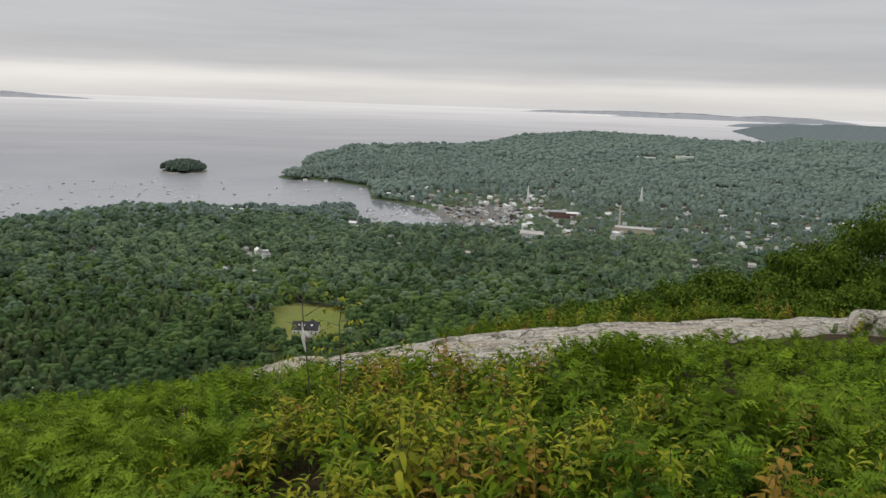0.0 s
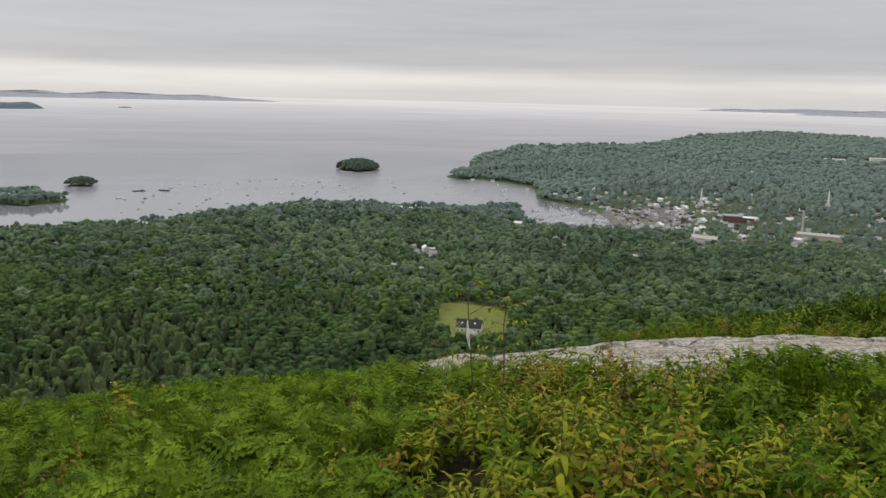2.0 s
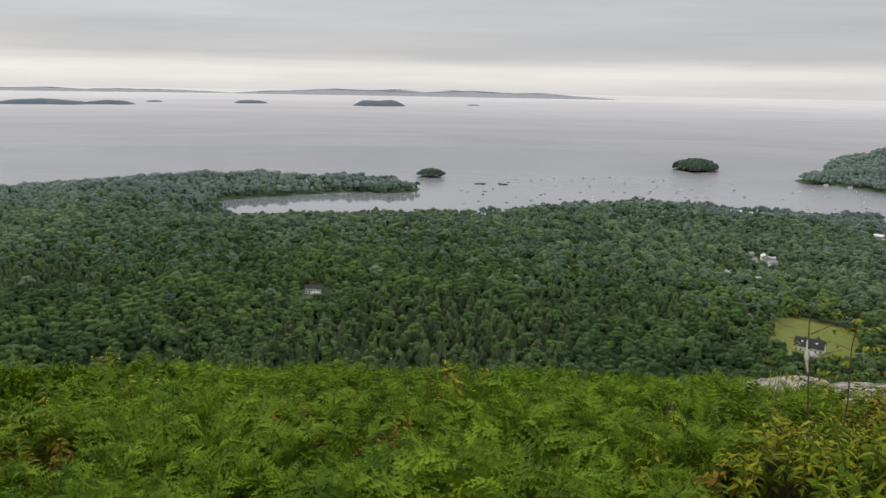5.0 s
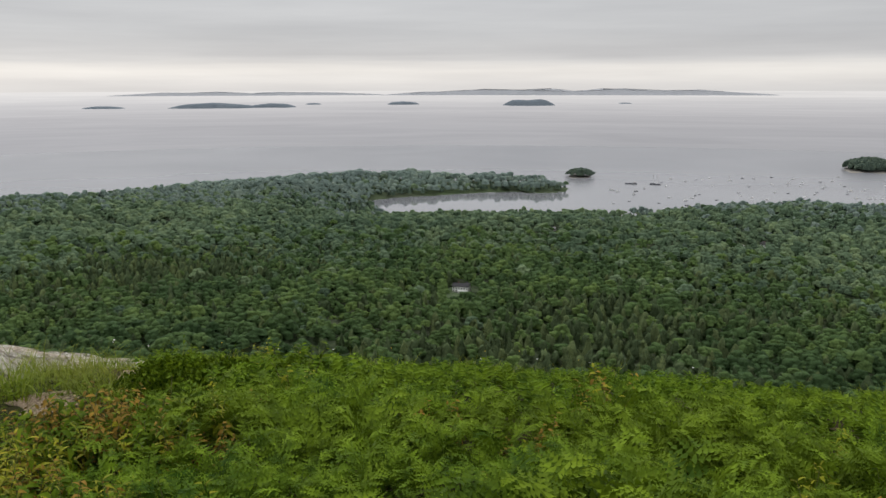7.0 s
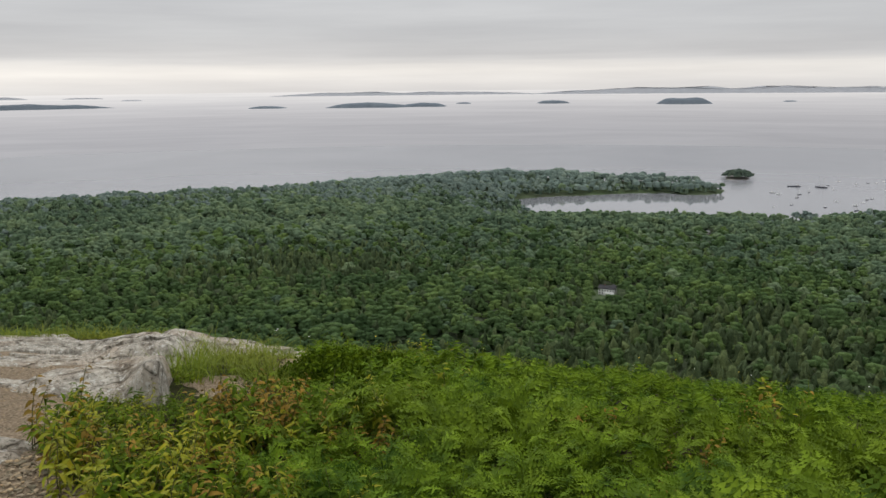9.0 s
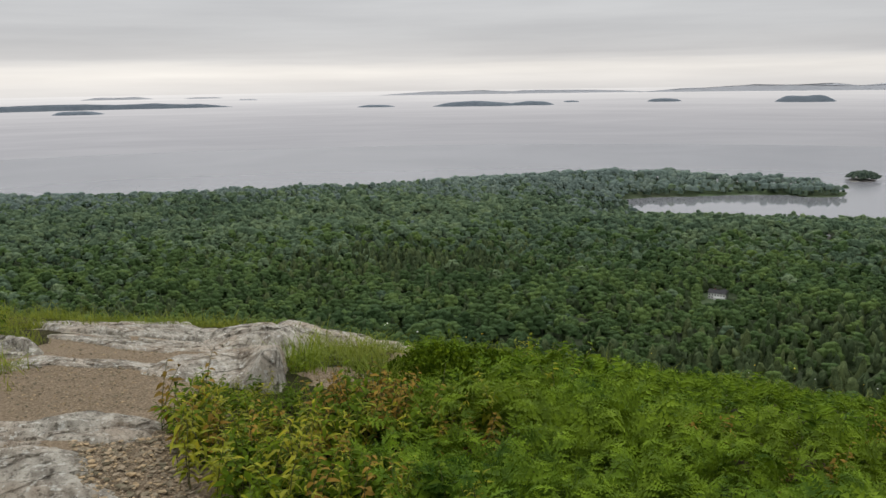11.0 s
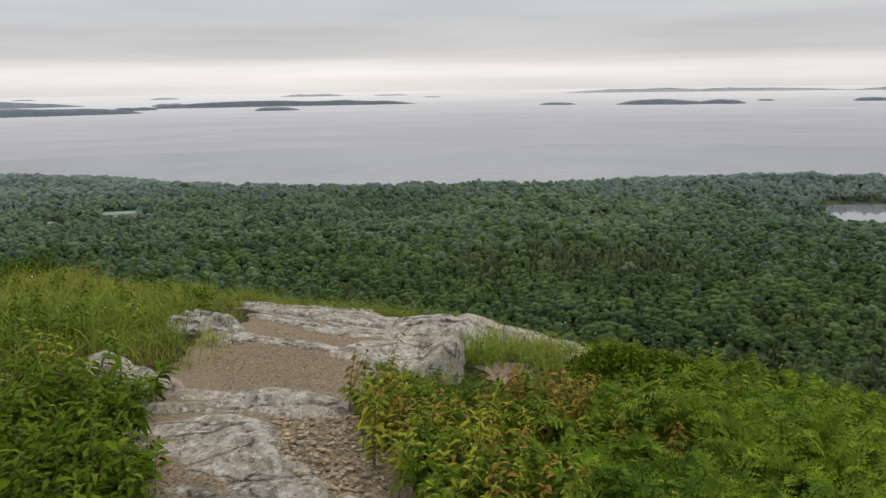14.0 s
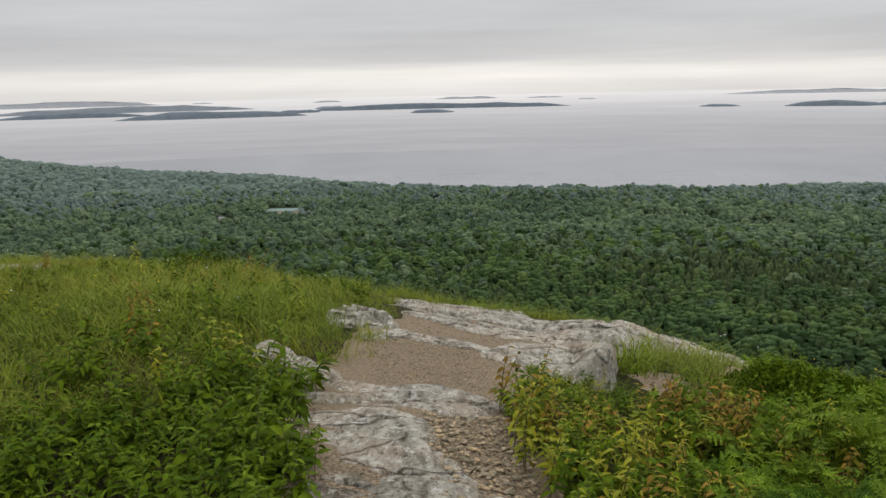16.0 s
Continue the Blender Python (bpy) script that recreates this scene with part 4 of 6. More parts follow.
# ---- boats in the harbour ----
def hull_mesh(l, w, h):
    """A pointed hull along +y."""
    bm = bmesh.new()
    rows = []
    for q, f in ((-0.5, 0.75), (-0.25, 1.0), (0.1, 1.0), (0.35, 0.6), (0.5, 0.04)):
        rows.append([bm.verts.new(p) for p in ((-w * f / 2, q * l, h * (1 + 0.25 * max(q, 0))), (-w * f * 0.3, q * l, -0.3), (w * f * 0.3, q * l, -0.3), (w * f / 2, q * l, h * (1 + 0.25 * max(q, 0))))])
    for a, b in zip(rows, rows[1:]):
        for i in range(3):
            bm.faces.new((a[i], b[i], b[i + 1], a[i + 1]))
        bm.faces.new((a[3], b[3], b[0], a[0]))
    bm.faces.new(rows[0])
    return bm


def boat(l, hull, mast, label):
    ob = new("boat")
    part("hull", hull_mesh(l, l * 0.3, l * 0.11), hull, ob)
    part("cabin", boxed((-l * 0.08, l * 0.08, -l * 0.15, l * 0.15, l * 0.1, l * 0.19)), HULL, ob)
    if mast:
        bm = bmesh.new()
        bmesh.ops.create_cone(bm, cap_ends=True, segments=6, radius1=0.16, radius2=0.1, depth=mast, matrix=Matrix.Translation((0, l * 0.1, mast / 2)))
        part("mast", bm, MAST, ob)
        part("boom", boxed((-0.12, 0.12, -l * 0.3, l * 0.1, l * 0.22, l * 0.22 + 0.24)), MAST, ob)
    return tagged(ob, label, "boat", "boats in the harbour")


def build_boats():
    r = random.Random(77)
    kinds = [boat(10, HULL, 13, "white sailing boat at its mooring, sails furled"), boat(8, HULL, 0, "white motor boat at its mooring"), boat(9, HULL_DARK, 12, "dark-hulled sailing boat at its mooring"),
             boat(7, HULL_DARK, 0, "small dark motor boat at its mooring"), boat(13, HULL, 16, "large white yacht with a tall mast")]
    used = [False] * 5

    def moor(k, az, d, turn):
        ob = kinds[k] if not used[k] else copy_thing(kinds[k], Matrix())
        used[k] = True
        x, y = (float(c) for c in polar(az, d))
        ob.matrix_basis = pose(x, y, 0.05, 0, 0, turn)
    ring = []
    for n, a0, a1, d0, d1, mix in ((58, 0.2, 5.6, 1480, 1790, (4, 4, 0.6, 0.6, 2)), (62, 7, 30, 1720, 2230, (3, 3, 2, 2, 0.4)), (16, 26, 34, 1600, 2150, (1, 1, 2, 2, 0.2)), (14, 18, 26, 1850, 2330, (1, 2, 2, 2, 0.2)), (14, 5.2, 6.4, 1500, 1640, (2, 4, 0, 0, 2))):
        made = 0
        for _ in range(n * 12):
            if made == n:
                break
            az, d = r.uniform(a0, a1), r.uniform(d0, d1)
            x, y = polar(az, d)
            if lowland(np.array([x]), np.array([y]))[0] > -0.8 or any(math.hypot(x - a, y - b) < 11 for a, b in ring):
                continue
            ring.append((x, y))
            made += 1
            moor(r.choices(range(5), mix)[0], az, d, 150 + r.gauss(0, 22))
    ship = new("schooner")
    part("hull", hull_mesh(26, 6, 2.4), HULL_DARK, ship)
    for y in (-5, 5):
        bm = bmesh.new()
        bmesh.ops.create_cone(bm, cap_ends=True, segments=6, radius1=0.3, radius2=0.18, depth=24, matrix=Matrix.Translation((0, y, 12)))
        part("mast", bm, MAST, ship)
    part("deckhouse", boxed((-1.2, 1.2, -4, 3, 2, 3.6)), HULL, ship)
    x, y = (float(c) for c in polar(30.8, 2010))
    ship.matrix_basis = pose(x, y, 0.05, 0, 0, 100)
    tagged(ship, "dark two-masted schooner lying at anchor", "schooner")
    barge = new("barge")
    part("hull", boxed((-4, 4, -14, 14, -0.5, 1.8)), HULL_DARK, barge)
    part("deckhouse", boxed((-2, 2, -10, -5, 1.8, 4)), GREY_WALL, barge)
    x, y = (float(c) for c in polar(32.4, 2010))
    barge.matrix_basis = pose(x, y, 0.05, 0, 0, 128)
    tagged(barge, "long low dark barge lying at anchor", "barge")
    # floating docks
    for az, d, l, turn in ((5.5, 1560, 30, 90), (5.3, 1520, 26, 80), (5.7, 1610, 30, 95), (0.6, 1600, 24, 60), (0.9, 1660, 26, 65), (1.6, 1720, 26, 60), (2.6, 1505, 20, 10), (1.2, 1510, 18, 5)):
        dock = new("dock")
        part("deck", boxed((-1.3, 1.3, -l, l, 0.25, 0.7)), WOOD, dock)
        for q in (-0.9, -0.3, 0.3, 0.9):
            part("pile", boxed((1.3, 1.6, q * l - 0.15, q * l + 0.15, -3, 2.4)), WOOD, dock)
        x, y = (float(c) for c in polar(az, d))
        dock.matrix_basis = pose(x, y, 0, 0, 0, az + turn)
        tagged(dock, "grey wooden floating dock in the harbour", "dock", "docks in the harbour")


build_town()
build_boats()
meadow("meadow_1", 9.3, 657, 42, 92, "yellow-green mown meadow among woods", 2)
tagged(meadow("pavement", -2.0, 1650, 95, 110, "paved streets and yards of the waterfront", 6), category="streets").data.materials[0] = PAVING
meadow("meadow_2", -14.8, 3090, 105, 55, "pale green playing field among woods", 3)
build_woods()


# ---- the summit: ledges, path, boulders ----
def ring_of(outline):
    return np.array([polar(a, r) for a, r in outline])


def plates(x, y, seed):
    """Broken plates of stone: a number for each plate, and how near its crack is."""
    i, j = np.floor(x), np.floor(y)
    best, second, who = np.full(x.shape, 9.0), np.full(x.shape, 9.0), np.zeros(x.shape)
    for di in (-1, 0, 1):
        for dj in (-1, 0, 1):
            a, b = i + di, j + dj
            d = np.hypot(a + hashed(a, b, seed) - x, b + hashed(a, b, seed + 1) - y)
            closer = d < best
            second = np.where(closer, best, np.minimum(second, d))
            who = np.where(closer, hashed(a, b, seed + 2), who)
            best = np.where(closer, d, best)
    return who, second - best


def outcrop(name, outline, rise, mat, label, category, step=0.06, edge=0.25, seed=0, rough=0.05, terrace=0.0, kind="", group="", size=0.7, strike=0.5, sharp=2.5, slope=None, dip=None):
    """A ledge of rock or a bed of gravel over the ground, inside an outline of headings and distances."""
    ring = ring_of(outline)
    lo, hi = ring.min(0) - 0.3, ring.max(0) + 0.3
    gx, gy = np.meshgrid(np.arange(lo[0], hi[0], step), np.arange(lo[1], hi[1], step), indexing="ij")
    # along and across the strike of the beds
    al, ac = gx * math.cos(strike) + gy * math.sin(strike), -gx * math.sin(strike) + gy * math.cos(strike)
    wx, wy = (fractal(gx * 1.7, gy * 1.7, seed + 80) - 0.5) * 0.5, (fractal(gx * 1.7, gy * 1.7, seed + 90) - 0.5) * 0.5
    d = inland(gx, gy, ring) + (fractal(gx * 2.3, gy * 2.3, seed + 40) - 0.5) * min(0.5, edge * 1.2) + (fractal(gx * 9, gy * 9, seed + 45) - 0.5) * min(0.1, edge * 0.45)
    if mat is not GRAVEL:
        d = d + edge * 0.45
    g = summit(gx, gy)
    if slope:     # it grows from its given rise to another between two headings
        part_way = np.clip((np.degrees(np.arctan2(-gx, gy)) - slope[0]) / (slope[1] - slope[0]), 0, 1)
        rise = rise + (slope[2] - rise) * part_way
    if dip:       # its top falls towards the path, all but the corner
        rise = rise * (1 - dip * np.clip((6.25 - np.hypot(gx, gy)) / 0.6, 0, 1) * np.clip((np.degrees(np.arctan2(-gx, gy)) - 77.2) / 1.6, 0, 1)) * np.interp(np.hypot(gx, gy), (5.6, 6.6), (1, 0.62))
    up = 1 - (1 - np.clip(np.maximum(d, 0) / edge, 0, 1)) ** sharp
    bumps = (fractal(gx * 1.3 + seed, gy * 1.3, seed + 50, 5) - 0.5) * 2 * rough + (fractal(al * 5, ac * 12, seed + 60, 4) - 0.5) * rough * 0.8
    if terrace:
        who, crack = plates(al / size / 1.9 + wx, ac / size * 1.5 + wy, seed)
        small, line = plates(al / size * 1.6 + wx, ac / size * 4 + wy, seed + 5)
        bumps = bumps + (who - 0.5) * terrace + (small - 0.5) * terrace * 0.42 - np.clip(0.08 - crack, 0, 1) * terrace * 8 - np.clip(0.1 - line, 0, 1) * terrace * 0.8
    z = g + np.where(d > 0, rise * up + bumps * np.clip(d / edge, 0, 1), np.maximum(d * 1.5, -0.25) - 0.004)
    n, m = gx.shape
    i, j = np.meshgrid(np.arange(n - 1), np.arange(m - 1), indexing="ij")
    quads = np.stack([i * m + j, (i + 1) * m + j, (i + 1) * m + j + 1, i * m + j + 1], -1).reshape(-1, 4)
    keep = d.reshape(-1)[quads].max(1) > -0.12
    quads = quads[keep]
    used, inverse = np.unique(quads, return_inverse=True)
    v = np.stack([gx, gy, z], -1).reshape(-1, 3)[used]
    return thing(name, mesh_from(name, v, inverse.reshape(-1, 4), quads=True), mat, label, category, group, kind)


LEDGE_OUT = [(8.6, 8.7), (6.4, 7.5), (3, 6.5), (0.7, 6.2), (-4.5, 6.0), (-6.3, 6.3), (-7.7, 7.0), (-13, 7.7), (-17, 8.3), (-20.5, 9.1), (-24, 9.4), (-27.5, 10.4), (-36, 11.5), (-36, 14), (-28, 13.2), (-24, 12.2),
             (-20, 11.9), (-16, 11.2), (-12, 11.0), (-6, 10.2), (-1, 9.8), (4, 9.9), (8, 9.7)]
outcrop("rock_ledge", LEDGE_OUT, 0.07, ROCK, "long bare ledge of weathered grey rock", "rock ledge", 0.04, 0.25, 1, 0.06, 0.055, strike=-0.15, size=1.3, group="rock ledges")
outcrop("rock_ledge", [(16, 10.0), (13.5, 9.2), (11, 8.8), (9.3, 8.9), (8.9, 9.6), (10, 10.2), (13, 10.5)], 0.16, ROCK, "low grey ledge running down to the brow", "rock ledge", 0.035, 0.3, 17, 0.05, 0.05, strike=-0.15, group="rock ledges", slope=(9.5, 15.5, 0.04))
outcrop("rock_ledge", [(96.4, 4.97), (93.9, 4.85), (91.9, 4.78), (88.7, 4.82), (86.3, 4.68), (84.8, 4.52), (85.8, 4.26), (89, 4.23), (92.1, 4.46), (94.4, 4.62), (96.3, 4.70)], 0.045, ROCK,
        "pale low rock sill across the gravel path", "rock ledge", 0.016, 0.1, 2, 0.03, 0.03, size=0.4, strike=1.4, group="rock ledges")
outcrop("rock_ledge", [(99.8, 4.17), (97.8, 4.27), (94.6, 4.32), (91.4, 4.2), (90.4, 3.92), (90.3, 3.62), (89.2, 3.5), (87.4, 3.31), (85.8, 3.18), (84.4, 2.9), (83, 2.2), (93, 2.2), (94.6, 2.9), (93.3, 3.3), (93.4, 3.52),
                       (95.1, 3.6), (96.6, 3.82), (99.4, 4.0)], 0.04, ROCK, "flat grey slab of bedrock worn by feet", "rock ledge", 0.016, 0.16, 3, 0.05, 0.045, group="rock ledges", size=0.6, strike=1.25, sharp=1.5)
outcrop("rock_ledge", [(99.6, 4.84), (97.5, 4.72), (94.8, 4.58), (91.8, 4.42), (92.2, 4.32), (94.5, 4.4), (97.2, 4.5), (99.6, 4.56)], 0.03, ROCK, "narrow broken slab beside the sill", "rock ledge", 0.016, 0.08, 18, 0.03, 0.05, group="rock ledges", size=0.3, strike=1.3)
outcrop("rock_ledge", [(98.9, 3.36), (95.6, 3.36), (93.9, 3.2), (95.2, 2.75), (95.5, 2.1), (100, 2.0)], 0.03, ROCK, "flat grey slab at the path's near edge", "rock ledge", 0.016, 0.12, 19, 0.04, 0.03, group="rock ledges", size=0.5, strike=1.25, sharp=1.5)
outcrop("rock_ledge", [(99.6, 5.45), (98, 5.4), (96.1, 5.05), (96.0, 4.84), (98.2, 4.84), (99.5, 5.15)], 0.075, ROCK, "rounded grey rock step at the edge of the grass", "rock ledge", 0.018, 0.1, 24, 0.03, 0.03, group="rock ledges", size=0.4, strike=1.1)
outcrop("rock_ledge", [(93.6, 6.46), (91.3, 6.72), (88.9, 6.47), (86.5, 6.5), (84.0, 6.3), (84.1, 6.1), (86.2, 6.2), (88.9, 6.28), (91, 6.42), (93.4, 6.3)], 0.035, ROCK, "thin pale rock edge crossing the path", "rock ledge", 0.02, 0.07, 4, 0.02, 0.02, group="rock ledges")
outcrop("rock_ledge", [(90.6, 9.4), (88, 10.4), (82, 10.2), (78.5, 9.6), (76, 8.8), (78, 7.0), (81.5, 6.6), (83.5, 7.2), (86.5, 8.2)], 0.005, ROCK, "sloping bedrock between the boulder and the ledges", "rock ledge", 0.022, 0.4, 16, 0.035, 0.05, size=0.5, strike=1.5, sharp=1.3, group="rock ledges")
outcrop("rock_ledge", [(91.4, 10.5), (88, 10.9), (84, 11.1), (81.6, 10.8), (81.2, 9.9), (83.5, 9.75), (87, 9.85), (90.6, 10.0)], 0.05, ROCK, "layered grey rock ledge above the path", "rock ledge", 0.02, 0.05, 5, 0.025, 0.05, size=0.5, strike=1.5, group="rock ledges", slope=(85, 91, 0.03))
outcrop("rock_ledge", [(90.6, 9.5), (87.5, 9.35), (84, 9.2), (80.8, 9.3), (80.4, 8.6), (83, 8.45), (86.5, 8.6), (89.9, 8.95)], 0.05, ROCK, "tilted layer of grey rock below the upper ledge", "rock ledge", 0.02, 0.05, 25, 0.02, 0.04, size=0.45, strike=1.5, group="rock ledges")
outcrop("rock_ledge", [(90.4, 8.25), (88, 8.1), (85.5, 8.05), (82.6, 7.9), (80.6, 7.9), (80.8, 7.3), (83.6, 7.1), (86.3, 7.3), (88.8, 7.7), (90.2, 7.95)], 0.035, ROCK, "layered rock shelf at the path's far end", "rock ledge", 0.02, 0.05, 6, 0.02, 0.035, size=0.45, strike=1.5, group="rock ledges")
outcrop("boulder", [(85.0, 6.05), (82.8, 5.82), (81.0, 5.72), (79.2, 5.62), (77.6, 5.42), (76.4, 5.44), (75.9, 5.8), (76.0, 6.4), (78.6, 6.75), (81.8, 6.7), (84.2, 6.45)], 0.28, ROCK, "blocky grey boulder spotted with lichen", "boulder", 0.015, 0.07, 7, 0.03, 0.03, size=0.6, strike=1.2, sharp=2.4, group="boulders", slope=(77.5, 85, 0.03), dip=0.7)
outcrop("boulder", [(80.6, 7.95), (79.4, 7.6), (77.6, 7.35), (75.9, 7.2), (75.3, 7.7), (75.2, 8.6), (78.2, 9.2), (80.6, 8.9)], 0.235, ROCK, "rounded grey boulder beside the upper ledge", "boulder", 0.02, 0.3, 8, 0.035, 0.05, size=0.6, strike=1.2, sharp=2.0, group="boulders", slope=(77.0, 80.6, 0.1))
outcrop("rock_ledge", [(75.6, 8.9), (72, 9.5), (68.5, 9.9), (67, 9.9), (66.8, 9.1), (70, 8.7), (73, 8.2), (75.7, 7.5)], 0.2, ROCK, "tan rock slope dipping over the brow", "rock ledge", 0.03, 0.3, 9, 0.03, 0.04, group="rock ledges", slope=(75, 69, 0.07), strike=1.2)
outcrop("boulder", [(95.9, 7.5), (95.0, 7.95), (93, 8.0), (91.4, 7.15), (91.4, 6.88), (92.6, 6.75), (95.2, 6.95)], 0.06, ROCK, "low lichened boulder in the grass beside the path", "boulder", 0.018, 0.09, 10, 0.06, 0.1, sharp=2.2, size=0.35, strike=1.0, group="boulders")
outcrop("boulder", [(101.4, 5.75), (100.2, 5.85), (99.0, 5.55), (99.2, 5.4), (101.2, 5.4)], 0.09, ROCK, "small grey boulder half hidden in grass", "boulder", 0.02, 0.1, 11, 0.04, group="boulders")
outcrop("boulder", [(101.7, 4.84), (100.8, 5.0), (100.3, 4.62), (101.7, 4.58)], 0.08, ROCK, "small flat stone at the path's edge", "boulder", 0.02, 0.08, 12, 0.03, group="boulders")
outcrop("boulder", [(-27.4, 10.2), (-27.3, 11.0), (-31, 11.6), (-34, 10.6), (-31, 9.9)], 0.28, ROCK, "squared grey boulder at the end of the ledge", "boulder", 0.03, 0.14, 13, 0.05, group="boulders")
outcrop("boulder", [(1.8, 6.15), (-0.2, 5.95), (-2.4, 6.1), (-1.2, 6.5), (1.2, 6.55)], 0.1, PALE_ROCK, "pale quartz stone at the ledge's foot", "boulder", 0.03, 0.1, 14, 0.03, group="boulders")
outcrop("boulder", [(116.5, 15), (113, 14.5), (112.6, 15.6), (115.5, 16.4)], 0.06, ROCK, "low pale boulder far up the grassy slope", "boulder", 0.06, 0.25, 15, 0.05, group="boulders")
outcrop("path", [(102, 1.6), (101, 3.5), (100.6, 4.8), (97.5, 5.4), (95.2, 5.9), (94.6, 6.6), (92.5, 7.4), (90.6, 7.6), (90.4, 8.5), (84, 8.8), (79.5, 7.8), (82.2, 6.3), (80.3, 5.1), (81.0, 4.2), (79.8, 3.4), (77, 1.6), (40, 0.7), (-70, 0.8), (-118, 2.4), (-132, 6), (-150, 6), (-168, 2.4), (150, 1.0)],
        0.012, GRAVEL, "worn footpath of brown gravel", "path", 0.035, 0.12, 20, 0.02, kind="structure")
outcrop("path_spur", [(74.6, 6.2), (71, 6.75), (70.5, 6.1), (72.3, 5.45), (74.4, 5.7)], 0.006, GRAVEL, "bare patch of gravel between grass and boulder", "path", 0.045, 0.25, 21, 0.01, kind="structure")
outcrop("path_end", [(69.0, 7.1), (67.7, 8.1), (66.5, 8.1), (66.9, 7.1)], 0.02, GRAVEL, "bare patch of gravel near the brow", "path", 0.045, 0.08, 22, 0.01, kind="structure")


def loose_stones(name, zones, label, seed):
    """Pebbles of broken rock lying on the path."""
    r = np.random.default_rng(seed)
    bm = bmesh.new()
    bmesh.ops.create_icosphere(bm, subdivisions=1, radius=1)
    bm.verts.ensure_lookup_table()
    base = np.array([v.co for v in bm.verts])
    tris = np.array([[v.index for v in f.verts] for f in bm.faces])
    bm.free()
    out, faces, count = [], [], 0
    for a0, a1, r0, r1, n, s0, s1 in zones:
        az, d = r.uniform(a0, a1, n), np.sqrt(r.uniform(r0 * r0, r1 * r1, n))
        size = s0 * (s1 / s0) ** (r.uniform(0, 1, n) ** 2)
        x, y = polar(az, d)
        z = summit(x, y) + 0.018
        shape = size[:, None] * r.uniform(0.6, 1.3, (n, 3)) * (1.15, 0.8, 0.4)
        jig = base[None] * (1 + r.uniform(-0.18, 0.18, (n, len(base), 1)))
        turn = r.uniform(0, 6.28, n)
        p = jig * shape[:, None]
        c, s = np.cos(turn)[:, None], np.sin(turn)[:, None]
        out.append(np.stack([x[:, None] + p[..., 0] * c - p[..., 1] * s, y[:, None] + p[..., 0] * s + p[..., 1] * c, z[:, None] + p[..., 2]], -1).reshape(-1, 3))
        faces.append((tris[None] + ((count + np.arange(n)) * len(base))[:, None, None]).reshape(-1, 3))
        count += n
    return thing(name, mesh_from(name, np.concatenate(out), np.concatenate(faces), smooth=False), PEBBLE, label, "stones", kind="stuff")


loose_stones("loose_stones", [(82.6, 90.5, 2.0, 4.3, 3000, 0.004, 0.022), (84, 99, 2.3, 4.7, 500, 0.004, 0.014), (82.6, 93.5, 4.9, 6.2, 2300, 0.003, 0.011), (82.5, 90, 6.6, 8.2, 700, 0.004, 0.013),
                              (69.3, 72.6, 5.8, 6.3, 120, 0.006, 0.018)], "loose brown pebbles and chips on the path", 3)


# ---- plants ----
def leaf_fan(length, width, droop, fold=0.25, steps=2):
    """A pointed leaf along +x: points and triangles."""
    v, t = [(0, 0, 0)], []
    for k in range(1, steps + 1):
        s = k / (steps + 1)
        w = width * 0.5 * math.sin(math.pi * s ** 0.8) ** 0.8
        x, z = length * s * (1 - 0.25 * droop * s), -droop * length * s * s * 0.8
        v += [(x, -w, z + fold * w), (x, 0, z), (x, w, z + fold * w)]
    v.append((length * (1 - 0.25 * droop), 0, -droop * length * 0.8))
    n = len(v) - 1
    t += [(0, 1, 2), (0, 2, 3)]
    for k in range(steps - 1):
        a, b = 1 + 3 * k, 4 + 3 * k
        t += [(a, b, b + 1), (a, b + 1, a + 1), (a + 1, b + 1, b + 2), (a + 1, b + 2, a + 2)]
    a = 1 + 3 * (steps - 1)
    t += [(a, n, a + 1), (a + 1, n, a + 2)]
    return np.array(v, float), np.array(t)


def joined(pieces):
    v, t, n = [], [], 0
    for a, b in pieces:
        v.append(a)
        t.append(b + n)
        n += len(a)
    return np.concatenate(v), np.concatenate(t)


def moved(shape, m):
    v, t = shape
    m = np.array(m)
    return v @ m[:3, :3].T + m[:3, 3], t


def tube(points, r0, r1, sides=5):
    """A tapered stem through points."""
    p = np.array(points, float)
    n = len(p)
    v = []
    for k in range(n):
        d = p[min(k + 1, n - 1)] - p[max(k - 1, 0)]
        d /= np.linalg.norm(d) + 1e-9
        a = np.cross(d, (0.3, 1, 0.2))
        a /= np.linalg.norm(a)
        b = np.cross(d, a)
        r = r0 + (r1 - r0) * k / (n - 1)
        v += [p[k] + r * (math.cos(q) * a + math.sin(q) * b) for q in (2 * math.pi * s / sides for s in range(sides))]
    t = []
    for k in range(n - 1):
        for s in range(sides):
            e = (s + 1) % sides
            t += [(k * sides + s, k * sides + e, (k + 1) * sides + e), (k * sides + s, (k + 1) * sides + e, (k + 1) * sides + s)]
    return np.array(v), np.array(t)


